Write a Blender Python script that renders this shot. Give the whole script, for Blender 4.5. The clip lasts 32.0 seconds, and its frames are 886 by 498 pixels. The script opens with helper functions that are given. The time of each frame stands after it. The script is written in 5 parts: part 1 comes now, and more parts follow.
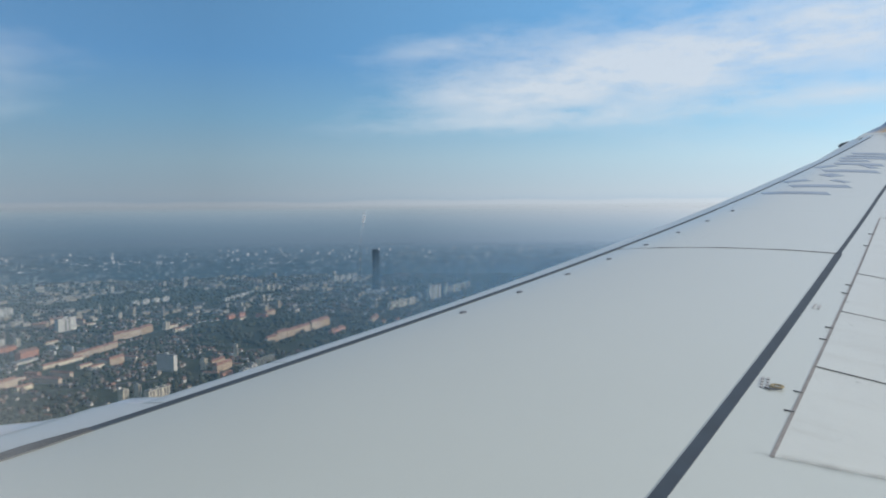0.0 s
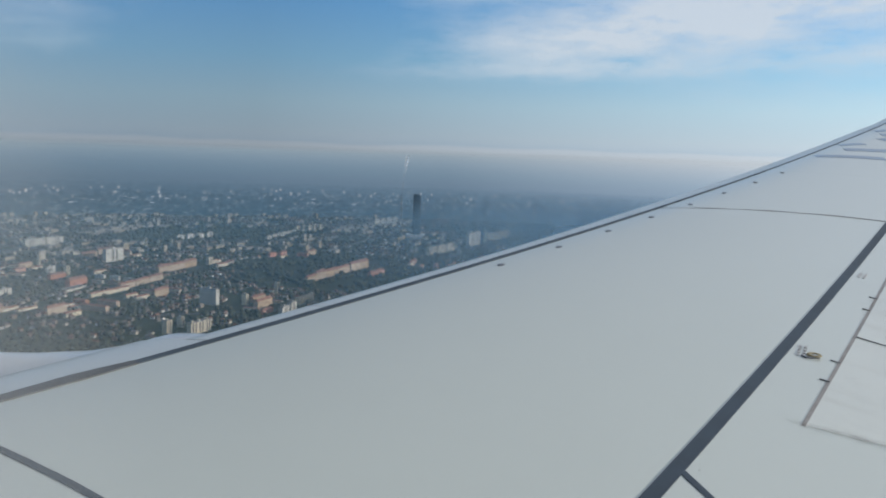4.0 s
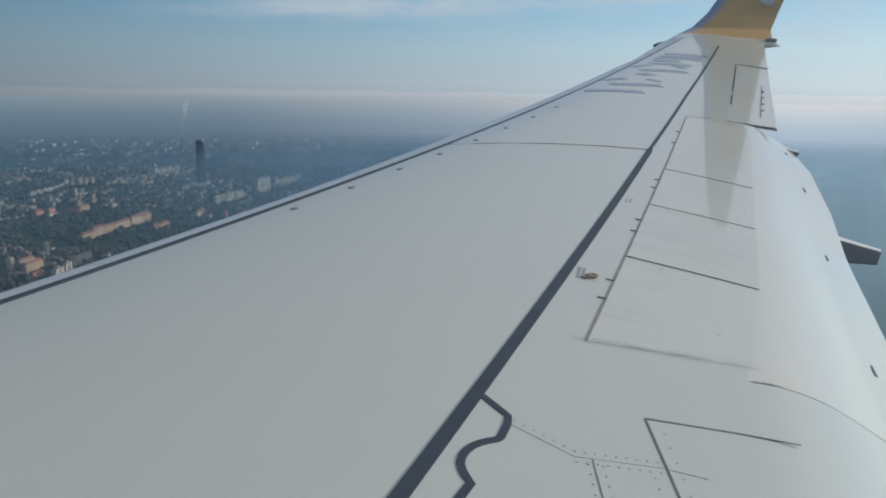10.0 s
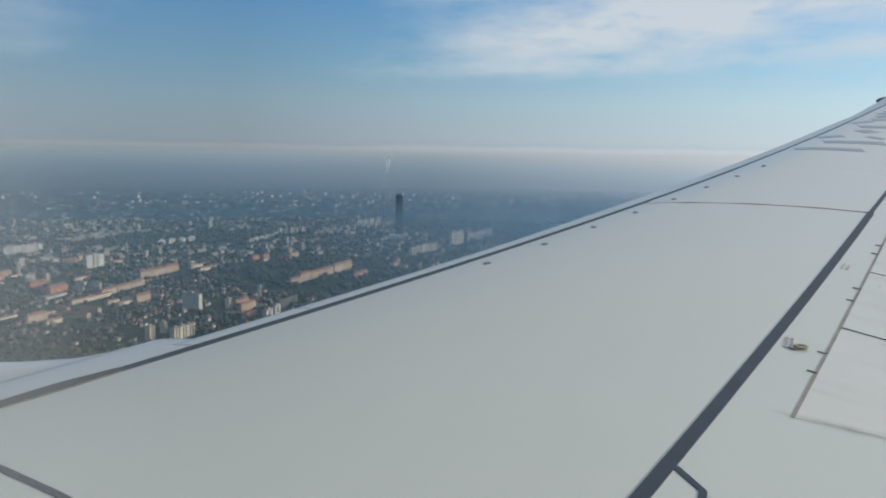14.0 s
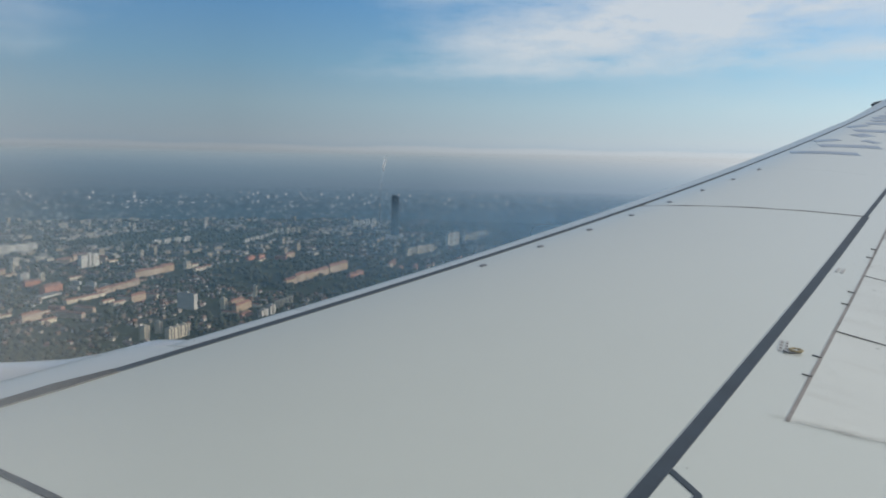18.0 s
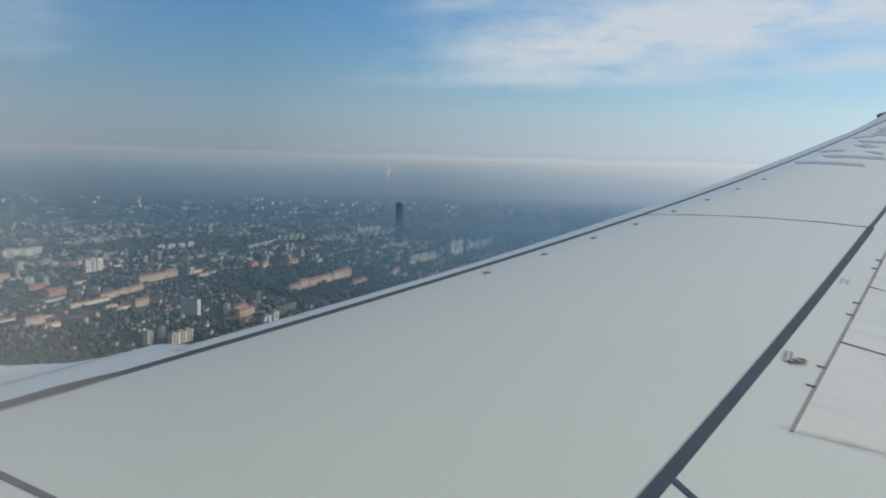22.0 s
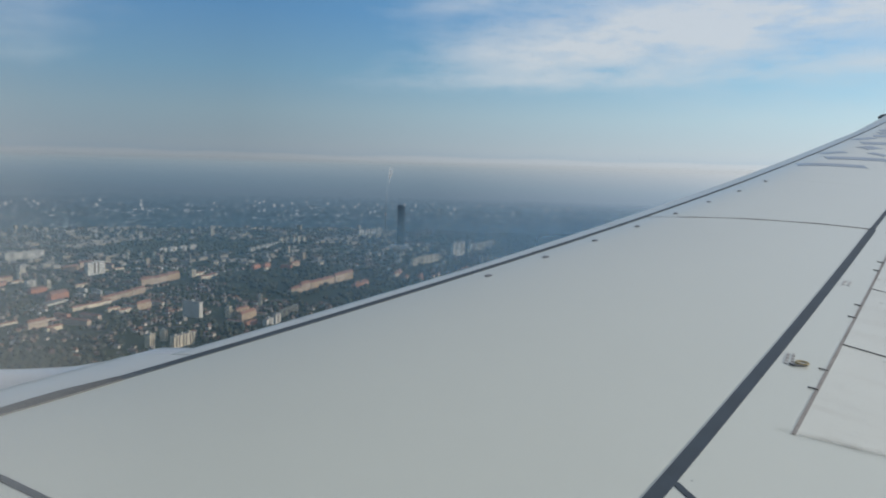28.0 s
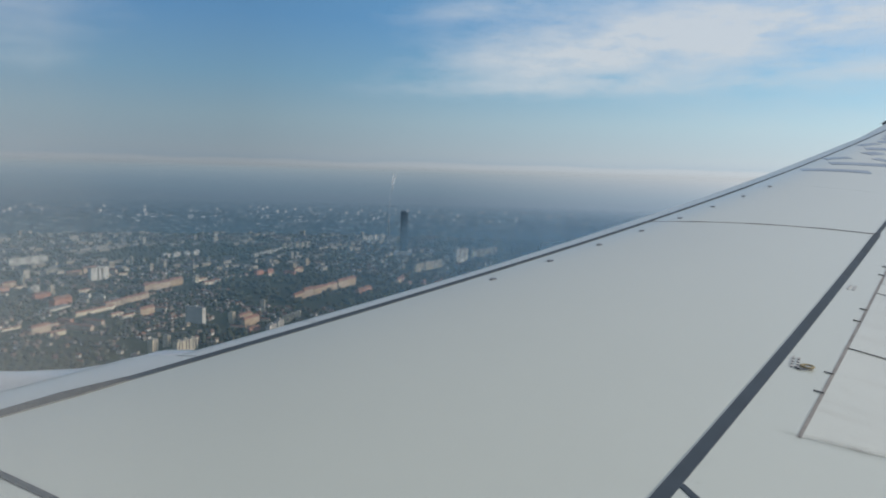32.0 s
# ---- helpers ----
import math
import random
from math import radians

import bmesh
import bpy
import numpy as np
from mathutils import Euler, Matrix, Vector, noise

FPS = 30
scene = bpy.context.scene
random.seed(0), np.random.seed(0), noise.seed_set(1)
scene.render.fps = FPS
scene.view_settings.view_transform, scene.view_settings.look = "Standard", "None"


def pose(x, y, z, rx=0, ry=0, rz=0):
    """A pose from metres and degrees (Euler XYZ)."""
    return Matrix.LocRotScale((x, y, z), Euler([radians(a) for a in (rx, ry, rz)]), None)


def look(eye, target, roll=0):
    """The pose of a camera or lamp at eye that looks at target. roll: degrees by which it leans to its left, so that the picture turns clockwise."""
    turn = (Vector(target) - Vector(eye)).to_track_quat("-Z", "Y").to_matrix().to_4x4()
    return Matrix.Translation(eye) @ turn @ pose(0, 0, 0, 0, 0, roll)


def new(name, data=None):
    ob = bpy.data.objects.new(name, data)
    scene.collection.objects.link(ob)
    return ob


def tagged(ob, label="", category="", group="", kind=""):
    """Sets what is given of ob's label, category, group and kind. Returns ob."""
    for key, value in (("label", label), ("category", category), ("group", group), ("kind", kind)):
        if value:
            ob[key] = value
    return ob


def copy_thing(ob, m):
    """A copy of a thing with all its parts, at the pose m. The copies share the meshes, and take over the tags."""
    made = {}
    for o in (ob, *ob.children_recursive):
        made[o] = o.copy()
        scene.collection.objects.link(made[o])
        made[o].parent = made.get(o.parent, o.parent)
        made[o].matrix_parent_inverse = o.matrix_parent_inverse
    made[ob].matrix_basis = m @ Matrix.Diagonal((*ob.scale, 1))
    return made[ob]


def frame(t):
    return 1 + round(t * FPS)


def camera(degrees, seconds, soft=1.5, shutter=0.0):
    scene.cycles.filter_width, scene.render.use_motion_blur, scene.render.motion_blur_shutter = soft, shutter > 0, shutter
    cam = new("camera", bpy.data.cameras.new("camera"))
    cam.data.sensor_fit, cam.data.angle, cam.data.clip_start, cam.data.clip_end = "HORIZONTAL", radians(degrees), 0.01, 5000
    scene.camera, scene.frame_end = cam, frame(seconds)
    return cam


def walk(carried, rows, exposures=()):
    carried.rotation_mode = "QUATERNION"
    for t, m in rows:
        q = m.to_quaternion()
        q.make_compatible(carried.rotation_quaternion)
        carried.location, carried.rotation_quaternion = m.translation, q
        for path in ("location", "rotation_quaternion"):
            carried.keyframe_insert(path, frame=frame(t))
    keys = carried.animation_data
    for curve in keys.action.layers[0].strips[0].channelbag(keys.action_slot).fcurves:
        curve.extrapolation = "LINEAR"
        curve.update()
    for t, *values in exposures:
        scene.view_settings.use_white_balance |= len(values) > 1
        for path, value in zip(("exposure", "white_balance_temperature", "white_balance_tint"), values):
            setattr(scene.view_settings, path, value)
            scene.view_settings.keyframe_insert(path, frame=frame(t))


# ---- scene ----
# Seen from a cabin window: the starboard wing of an airliner over a hazy city.
# The wing has its own frame (x aft, y outboard, z up); WING places it in the world.
cam = camera(58.19, 32.0, soft=1.95)
EYE = Vector((4.82, 1.572, 1.453))
ALT = 411.0
TILT = Matrix(((0.99952, 0.0, 0.03113), (0.0028, 0.99594, -0.08995), (-0.031, 0.09, 0.99546))).to_4x4()
WING = Matrix.Translation((0, 0, ALT)) @ TILT @ Matrix.Translation(-EYE)
# seconds, yaw, pitch, roll, x, y, z in the wing's frame
PATH = [
    (0.0, 14.02, -8.42, -0.05, 4.833, 1.573, 1.43),
    (0.5, 14.02, -9.46, -0.33, 4.813, 1.571, 1.462),
    (1.0, 14.29, -9.55, 0.06, 4.84, 1.562, 1.448),
    (1.5, 15.86, -10.39, 0.17, 4.834, 1.601, 1.469),
    (2.0, 17.81, -10.39, 1.89, 4.826, 1.573, 1.44),
    (2.5, 17.38, -11.53, -0.0, 4.825, 1.59, 1.464),
    (3.0, 16.82, -12.04, -0.88, 4.846, 1.539, 1.464),
    (3.5, 17.08, -12.32, -1.88, 4.843, 1.562, 1.456),
    (5.5, 15.58, -11.23, -2.61, 4.821, 1.561, 1.457),
    (6.0, 10.87, -10.31, -3.08, 4.82, 1.57, 1.445),
    (6.5, 7.76, -9.73, -3.16, 4.815, 1.564, 1.454),
    (7.0, 4.42, -9.74, -3.5, 4.813, 1.532, 1.468),
    (7.5, 1.95, -10.34, -3.17, 4.823, 1.529, 1.469),
    (8.0, 0.69, -10.77, -2.66, 4.823, 1.547, 1.463),
    (8.2, 0.22, -11.41, -2.40, 4.831, 1.546, 1.460),
    (8.5, -0.18, -13.57, -2.61, 4.828, 1.547, 1.46),
    (8.7, -1.12, -15.29, -2.95, 4.835, 1.551, 1.455),
    (9.0, -1.19, -15.9, -2.44, 4.829, 1.552, 1.457),
    (9.5, -0.44, -16.2, -2.0, 4.827, 1.563, 1.454),
    (10.0, 1.54, -15.88, -2.32, 4.828, 1.589, 1.445),
    (10.5, 5.14, -15.8, -2.47, 4.823, 1.583, 1.452),
    (11.0, 7.22, -14.66, -4.91, 4.818, 1.59, 1.446),
    (11.3, 9.57, -14.24, -3.88, 4.826, 1.583, 1.450),
    (11.5, 12.28, -13.8, -3.56, 4.822, 1.586, 1.45),
    (12.0, 12.38, -11.57, -2.89, 4.81, 1.6, 1.445),
    (12.5, 14.15, -11.11, -2.08, 4.811, 1.586, 1.446),
    (13.0, 15.36, -11.57, -1.86, 4.818, 1.575, 1.459),
    (14.0, 15.66, -12.3, -1.2, 4.818, 1.573, 1.452),
    (14.5, 15.62, -12.49, -1.18, 4.815, 1.582, 1.443),
    (16.5, 15.53, -12.26, -1.26, 4.818, 1.586, 1.441),
    (17.0, 15.54, -12.34, -1.21, 4.819, 1.577, 1.451),
    (18.0, 15.35, -12.2, -1.53, 4.816, 1.574, 1.456),
    (18.5, 15.38, -11.96, -1.77, 4.816, 1.577, 1.45),
    (19.0, 15.9, -11.49, -2.19, 4.816, 1.576, 1.459),
    (20.0, 15.83, -11.37, -2.28, 4.814, 1.579, 1.455),
    (21.0, 15.6, -11.32, -2.42, 4.817, 1.573, 1.454),
    (22.0, 15.64, -11.65, -1.98, 4.815, 1.577, 1.45),
    (23.0, 15.71, -11.66, -1.87, 4.815, 1.569, 1.451),
    (24.0, 15.74, -11.78, -1.85, 4.814, 1.569, 1.452),
    (25.0, 15.66, -11.69, -2.0, 4.814, 1.569, 1.457),
    (25.5, 15.63, -11.65, -2.03, 4.816, 1.587, 1.448),
    (27.5, 15.5, -11.44, -2.09, 4.821, 1.589, 1.445),
    (28.0, 15.77, -11.5, -1.82, 4.817, 1.575, 1.456),
    (28.5, 15.99, -10.84, -2.21, 4.806, 1.568, 1.45),
    (29.0, 16.0, -10.54, -2.05, 4.818, 1.575, 1.444),
    (30.0, 16.03, -10.58, -1.83, 4.819, 1.576, 1.442),
    (31.0, 16.0, -10.88, -2.06, 4.812, 1.568, 1.434),
    (32.0, 16.01, -11.06, -1.9, 4.811, 1.565, 1.44)
]
walk(cam, [(t, WING @ pose(x, y, z, 90 + p, 0, w) @ pose(0, 0, 0, 0, 0, -r)) for t, w, p, r, x, y, z in PATH],
     [(0.0, 0.02, 6050, 10), (2.0, -0.08, 6050, 10), (6.0, -0.05, 6050, 10), (7.0, -0.07, 6100, 10), (8.0, -0.17, 6100, 10), (9.0, -0.28, 6150, 10),
      (10.3, -0.32, 6150, 10), (11.0, -0.32, 6200, 10), (11.6, -0.27, 6200, 10), (12.2, -0.20, 6200, 10), (13.0, -0.09, 6300, 10), (25.0, -0.12, 6250, 10), (32.0, -0.15, 6250, 10)])


# ---- node helpers ----
def tree_of(owner):
    owner.use_nodes = True
    nt = owner.node_tree
    nt.nodes.clear()
    return nt


def nd(nt, kind, ins=None, **attrs):
    n = nt.nodes.new(kind)
    for key, value in attrs.items():
        setattr(n, key, value)
    for key, value in (ins or {}).items():
        sock = n.inputs[key]
        if isinstance(value, bpy.types.NodeSocket):
            nt.links.new(value, sock)
        else:
            sock.default_value = value
    return n


def mth(nt, op, a, b=0.0, c=0.0, clamp=False):
    n = nt.nodes.new("ShaderNodeMath")
    n.operation, n.use_clamp = op, clamp
    for i, value in enumerate((a, b, c)):
        if isinstance(value, bpy.types.NodeSocket):
            nt.links.new(value, n.inputs[i])
        else:
            n.inputs[i].default_value = value
    return n.outputs[0]


def ramp(nt, fac, stops):
    n = nt.nodes.new("ShaderNodeValToRGB")
    el = n.color_ramp.elements
    while len(el) < len(stops):
        el.new(0.5)
    for e, (p, col) in zip(el, stops):
        e.position = p
        e.color = (*col, 1) if isinstance(col, tuple) else (col, col, col, 1)
    nt.links.new(fac, n.inputs[0])
    return n.outputs[0]


def mixc(nt, fac, a, b, mode="MIX"):
    n = nt.nodes.new("ShaderNodeMix")
    n.data_type, n.blend_type = "RGBA", mode
    for key, value in (("Factor", fac), ("A", a), ("B", b)):
        socks = [s for s in n.inputs if s.name == key and (s.type == "RGBA" or key == "Factor")]
        sock = socks[0]
        if isinstance(value, bpy.types.NodeSocket):
            nt.links.new(value, sock)
        else:
            sock.default_value = (*value, 1) if isinstance(value, tuple) else value
    return [s for s in n.outputs if s.type == "RGBA"][0]


# ---- sky, sun ----
SUN_AZ, SUN_EL = 84.0, 15.0          # clockwise from straight out along the wing; height
sun_dir = Vector((math.sin(radians(SUN_AZ)) * math.cos(radians(SUN_EL)),
                  math.cos(radians(SUN_AZ)) * math.cos(radians(SUN_EL)), math.sin(radians(SUN_EL))))
sun = new("sun", bpy.data.lights.new("sun", "SUN"))
sun.data.energy, sun.data.angle, sun.data.color = 3.5, radians(0.8), (1.0, 0.85, 0.66)
sun.matrix_world = look((0, 0, 2000), Vector((0, 0, 2000)) - sun_dir)

world = bpy.data.worlds.new("sky")
scene.world = world
nt = tree_of(world)
sky = nd(nt, "ShaderNodeTexSky", sky_type="NISHITA", sun_disc=False, sun_elevation=radians(SUN_EL),
         sun_rotation=radians(SUN_AZ), air_density=1.0, dust_density=1.2, ozone_density=2.0)
way = nd(nt, "ShaderNodeTexCoord").outputs["Generated"]
sep = nd(nt, "ShaderNodeSeparateXYZ", {0: way})
az = mth(nt, "MULTIPLY", mth(nt, "ARCTAN2", sep.outputs[0], sep.outputs[1]), 57.2958)
el = mth(nt, "MULTIPLY", mth(nt, "ARCSINE", sep.outputs[2]), 57.2958)
base = mixc(nt, 1.0, sky.outputs[0], (0.085, 0.11, 0.15), "MULTIPLY")
# haze that whitens the sky towards the horizon, more so on the sunny side
up = mth(nt, "MULTIPLY_ADD", el, 0.025, 0.5, clamp=True)
haze = ramp(nt, up, [(0.48, 0.99), (0.52, 0.99), (0.60, 0.95), (0.75, 0.78), (0.85, 0.85), (1.0, 0.9)])
hazecol = ramp(nt, up, [(0.45, (0.30, 0.34, 0.37)), (0.495, (0.36, 0.41, 0.44)), (0.510, (0.41, 0.49, 0.56)), (0.535, (0.382, 0.493, 0.571)), (0.585, (0.355, 0.515, 0.615)),
                        (0.66, (0.25, 0.472, 0.65)), (0.76, (0.155, 0.385, 0.66)), (0.87, (0.16, 0.37, 0.62)), (0.95, (0.28, 0.38, 0.50)), (1.0, (0.38, 0.43, 0.48))])
toward = mth(nt, "COSINE", mth(nt, "MULTIPLY", mth(nt, "SUBTRACT", az, SUN_AZ), 0.0174533))
side = mth(nt, "MAXIMUM", mth(nt, "MULTIPLY_ADD", toward, 0.90, 1.05), 0.68)
hazecol = mixc(nt, mth(nt, "MULTIPLY", mth(nt, "MULTIPLY_ADD", toward, 0.72, 0.45, clamp=True), ramp(nt, up, [(0.45, 1.0), (0.60, 1.0), (0.72, 0.45), (1.0, 0.45)])), hazecol, mixc(nt, 1.0, hazecol, (1.40, 1.195, 1.02), "MULTIPLY"))
grey = nd(nt, "ShaderNodeCombineXYZ", {0: side, 1: side, 2: side}).outputs[0]
skycol = mixc(nt, haze, base, mixc(nt, 1.0, hazecol, grey, "MULTIPLY"))
# clouds: soft banks broken up by stretched noise
flat = nd(nt, "ShaderNodeCombineXYZ", {0: mth(nt, "MULTIPLY", az, 0.10), 1: mth(nt, "MULTIPLY", el, 0.34), 2: 0.0})
warp = nd(nt, "ShaderNodeTexNoise", {"Vector": flat.outputs[0], "Scale": 1.0, "Detail": 6.0, "Roughness": 0.55})
fine = nd(nt, "ShaderNodeTexNoise", {"Vector": flat.outputs[0], "Scale": 3.1, "Detail": 8.0, "Roughness": 0.62})


def bank(a0, e0, wide, high, slope, gain):
    """A soft bank of cloud around azimuth a0 and height e0, in degrees."""
    da = mth(nt, "SUBTRACT", az, a0)
    de = mth(nt, "SUBTRACT", mth(nt, "SUBTRACT", el, e0), mth(nt, "MULTIPLY", da, slope))
    r = mth(nt, "ADD", mth(nt, "POWER", mth(nt, "ABSOLUTE", mth(nt, "DIVIDE", da, wide)), 2.0),
            mth(nt, "POWER", mth(nt, "ABSOLUTE", mth(nt, "DIVIDE", de, high)), 2.0))
    return mth(nt, "MULTIPLY", mth(nt, "EXPONENT", mth(nt, "MULTIPLY", r, -1.0)), gain)


# the bank at azimuth 52 is centred out of view, added to whiten the flap
BANKS = [(-3.0, 9.0, 11.0, 2.1, 0.12, 1.5), (18.0, 9.0, 30.0, 7.0, 0.0, 0.28), (10.0, 11.0, 13.0, 1.8, 0.12, 0.8), (-4.0, 6.2, 13.0, 0.55, 0.03, 0.55),
         (-46.0, 8.0, 9.0, 3.6, 0.12, 0.30), (14.0, 7.2, 11.0, 0.5, 0.0, 0.45), (26.3, 9.27, 3.2, 0.36, -1.36, 2.4), (22.5, 11.4, 4.0, 1.0, 0.0, 1.1), (25.0, 6.9, 6.0, 0.45, -0.05, 0.8), (52.0, 14.0, 32.0, 10.0, 0.0, 1.0),
         (-13.0, 11.5, 7.0, 0.9, 0.12, 0.35)]
cover = 0.0
for b in BANKS:
    cover = mth(nt, "ADD", cover, bank(*b))
soft = mth(nt, "MULTIPLY_ADD", warp.outputs[0], 1.5, mth(nt, "MULTIPLY_ADD", fine.outputs[0], 0.85, -0.72))
cover = mth(nt, "MULTIPLY", cover, mth(nt, "MAXIMUM", soft, 0.0), clamp=True)
cover = ramp(nt, cover, [(0.06, 0.0), (0.32, 0.45), (0.75, 0.86)])
skycol = mixc(nt, cover, skycol, (0.69, 0.72, 0.735))
# a thin bright layer of far cloud lying on the haze
wave = nd(nt, "ShaderNodeTexNoise", {"Vector": nd(nt, "ShaderNodeCombineXYZ", {0: mth(nt, "MULTIPLY", az, 0.16), 1: mth(nt, "MULTIPLY", el, 0.5), 2: 4.0}).outputs[0], "Scale": 1.0, "Detail": 5.0}).outputs[0]
lift = mth(nt, "SUBTRACT", el, mth(nt, "MULTIPLY_ADD", wave, 0.5, 0.14))
layer = ramp(nt, mth(nt, "MULTIPLY_ADD", lift, 0.25, 0.5, clamp=True), [(0.30, 0.0), (0.44, 0.7), (0.50, 1.0), (0.515, 0.5), (0.53, 0.0), (1.0, 0.0)])
clear_gap = ramp(nt, mth(nt, "MULTIPLY_ADD", lift, 0.25, 0.5, clamp=True), [(0.52, 0.0), (0.56, 1.0), (0.60, 0.55), (0.70, 0.0)])
skycol = mixc(nt, mth(nt, "MULTIPLY", clear_gap, 0.26), skycol, mixc(nt, 1.0, (0.26, 0.40, 0.50), grey, "MULTIPLY"))
skycol = mixc(nt, mth(nt, "MULTIPLY", mth(nt, "MULTIPLY", layer, 0.36), ramp(nt, mth(nt, "MULTIPLY_ADD", az, 1 / 120.0, 0.5, clamp=True), [(0.12, 0.6), (0.30, 1.0), (0.45, 1.0), (0.62, 0.3)])), skycol, mixc(nt, 1.0, (0.53, 0.575, 0.60), grey, "MULTIPLY"))
bg = nd(nt, "ShaderNodeBackground", {"Color": skycol, "Strength": 1.0})
nd(nt, "ShaderNodeOutputWorld", {"Surface": bg.outputs[0]})


# ---- materials ----
def paint(name, col, rough=0.4, metal=0.0, coat=0.0, dirt=0.06, scale=3.0, bump=0.0, col2=None, spec=0.5, vary=0.12, streak=0.0):
    """A surface with two scales of variation in colour and gloss."""
    m = bpy.data.materials.new(name)
    nt = tree_of(m)
    pos = nd(nt, "ShaderNodeTexCoord").outputs["Object"]
    n1 = nd(nt, "ShaderNodeTexNoise", {"Vector": pos, "Scale": scale, "Detail": 5.0, "Roughness": 0.6}).outputs[0]
    n2 = nd(nt, "ShaderNodeTexNoise", {"Vector": pos, "Scale": scale * 9.0, "Detail": 4.0}).outputs[0]
    both = mth(nt, "MULTIPLY_ADD", n1, 0.7, mth(nt, "MULTIPLY", n2, 0.3))
    dark = col2 or tuple(c * (1 - 2.2 * dirt) for c in col)
    lite = tuple(min(1.0, c * (1 + dirt)) for c in col)
    c = ramp(nt, both, [(0.32, dark), (0.5, col), (0.68, lite)])
    if streak:
        s = nd(nt, "ShaderNodeSeparateXYZ", {0: pos})
        run = nd(nt, "ShaderNodeCombineXYZ", {0: mth(nt, "MULTIPLY", s.outputs[0], 0.9),
                                              1: mth(nt, "MULTIPLY", mth(nt, "MULTIPLY_ADD", s.outputs[0], 0.31, s.outputs[1]), 8.0), 2: 0.0}).outputs[0]
        smear = nd(nt, "ShaderNodeTexNoise", {"Vector": run, "Scale": 1.0, "Detail": 5.0, "Roughness": 0.65}).outputs[0]
        c = mixc(nt, mth(nt, "MULTIPLY", ramp(nt, smear, [(0.50, 0.0), (0.75, 1.0)]), streak), c, (0.30, 0.27, 0.23))
    b = nd(nt, "ShaderNodeBsdfPrincipled", {"Base Color": c, "Metallic": metal, "Coat Weight": coat,
                                            "Coat Roughness": 0.03, "Specular IOR Level": spec,
                                            "Roughness": mth(nt, "MULTIPLY_ADD", n2, vary, rough - vary / 2)})
    if bump:
        nd(nt, "ShaderNodeBump", {"Height": n2, "Strength": bump, "Distance": 0.01})
        bp = nt.nodes[-1]
        nt.links.new(bp.outputs[0], b.inputs["Normal"])
    nd(nt, "ShaderNodeOutputMaterial", {"Surface": b.outputs[0]})
    return m


SKIN = paint("wing_paint", (0.498, 0.542, 0.521), 0.30, 0.0, 0.75, 0.010, 0.9, vary=0.03)
SPOIL = paint("spoiler_paint", (0.55, 0.582, 0.558), 0.30, 0.0, 0.65, 0.03, 2.0, streak=0.22)
FLAPM = paint("flap_paint", (0.572, 0.59, 0.555), 0.28, 0.0, 0.7, 0.02, 1.5, vary=0.01)
SLATM = paint("slat_paint", (0.53, 0.567, 0.578), 0.42, 0.0, 0.35, 0.02, 0.9, spec=0.4)
SEAL = paint("dark_seal", (0.034, 0.054, 0.074), 0.6, 0.0, 0.0, 0.15, 8.0)
SEALG = paint("grey_seal", (0.075, 0.083, 0.09), 0.6, 0.0, 0.0, 0.15, 10.0)
WALK = paint("walkway_paint", (0.032, 0.050, 0.074), 0.6, 0.0, 0.0, 0.12, 6.0)
HINGEM = paint("hinge_seam", (0.25, 0.24, 0.235), 0.6, 0.0, 0.0, 0.2, 12.0)
DUST = paint("dusty_edge", (0.46, 0.48, 0.48), 0.6, 0.0, 0.0, 0.3, 9.0)
EMBLEM = paint("emblem_paint", (0.56, 0.58, 0.58), 0.4, 0.0, 0.2, 0.08, 4.0)
FITTING = paint("dark_fitting", (0.12, 0.135, 0.16), 0.5, 0.0, 0.0, 0.15, 20.0)
SEAM = paint("seam_grey", (0.15, 0.15, 0.155), 0.6, 0.0, 0.0, 0.2, 12.0)
LETTER = paint("marking_blue_grey", (0.20, 0.27, 0.37), 0.4, 0.0, 0.4, 0.08, 5.0)
GREYM = paint("marking_grey", (0.36, 0.365, 0.37), 0.5, 0.0, 0.0, 0.1, 10.0)
RIVETM = paint("rivet_grey", (0.435, 0.455, 0.455), 0.5, 0.0, 0.0, 0.25, 40.0)
STEEL = paint("steel_fitting", (0.25, 0.25, 0.26), 0.35, 0.8, 0.0, 0.1, 30.0)
YELLOWM = paint("yellow_ring_paint", (0.27, 0.225, 0.12), 0.5, 0.0, 0.0, 0.1, 20.0)
WLYEL = paint("winglet_yellow", (0.53, 0.35, 0.165), 0.35, 0.0, 0.3, 0.04, 2.0)
WLBLUE = paint("winglet_blue", (0.20, 0.305, 0.45), 0.3, 0.0, 0.4, 0.05, 2.0)
WLFADE = [paint("winglet_fade_%d" % i, tuple(a + (b - a) * k for a, b in zip((0.20, 0.305, 0.45), (0.53, 0.35, 0.165))), 0.33, 0.0, 0.35, 0.05, 2.0)
          for i, k in enumerate((0.2, 0.4, 0.6, 0.8))]
# the white fairing's shaded side, put into a grey base colour
FAIRSHADE = paint("fairing_shade", (0.33, 0.35, 0.38), 0.45, 0.0, 0.1, 0.06, 3.0)
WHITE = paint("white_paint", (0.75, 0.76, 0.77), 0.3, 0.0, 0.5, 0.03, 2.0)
LAMP = paint("lamp_glass", (0.10, 0.12, 0.13), 0.08, 0.0, 1.0, 0.05, 5.0)


# ---- mesh helpers ----
def mesh_of(name, verts, faces, material=None, smooth=False):
    me = bpy.data.meshes.new(name)
    me.from_pydata([tuple(v) for v in verts], [], faces)
    if material:
        me.materials.append(material)
    if smooth:
        me.polygons.foreach_set("use_smooth", [True] * len(me.polygons))
    me.update()
    return me


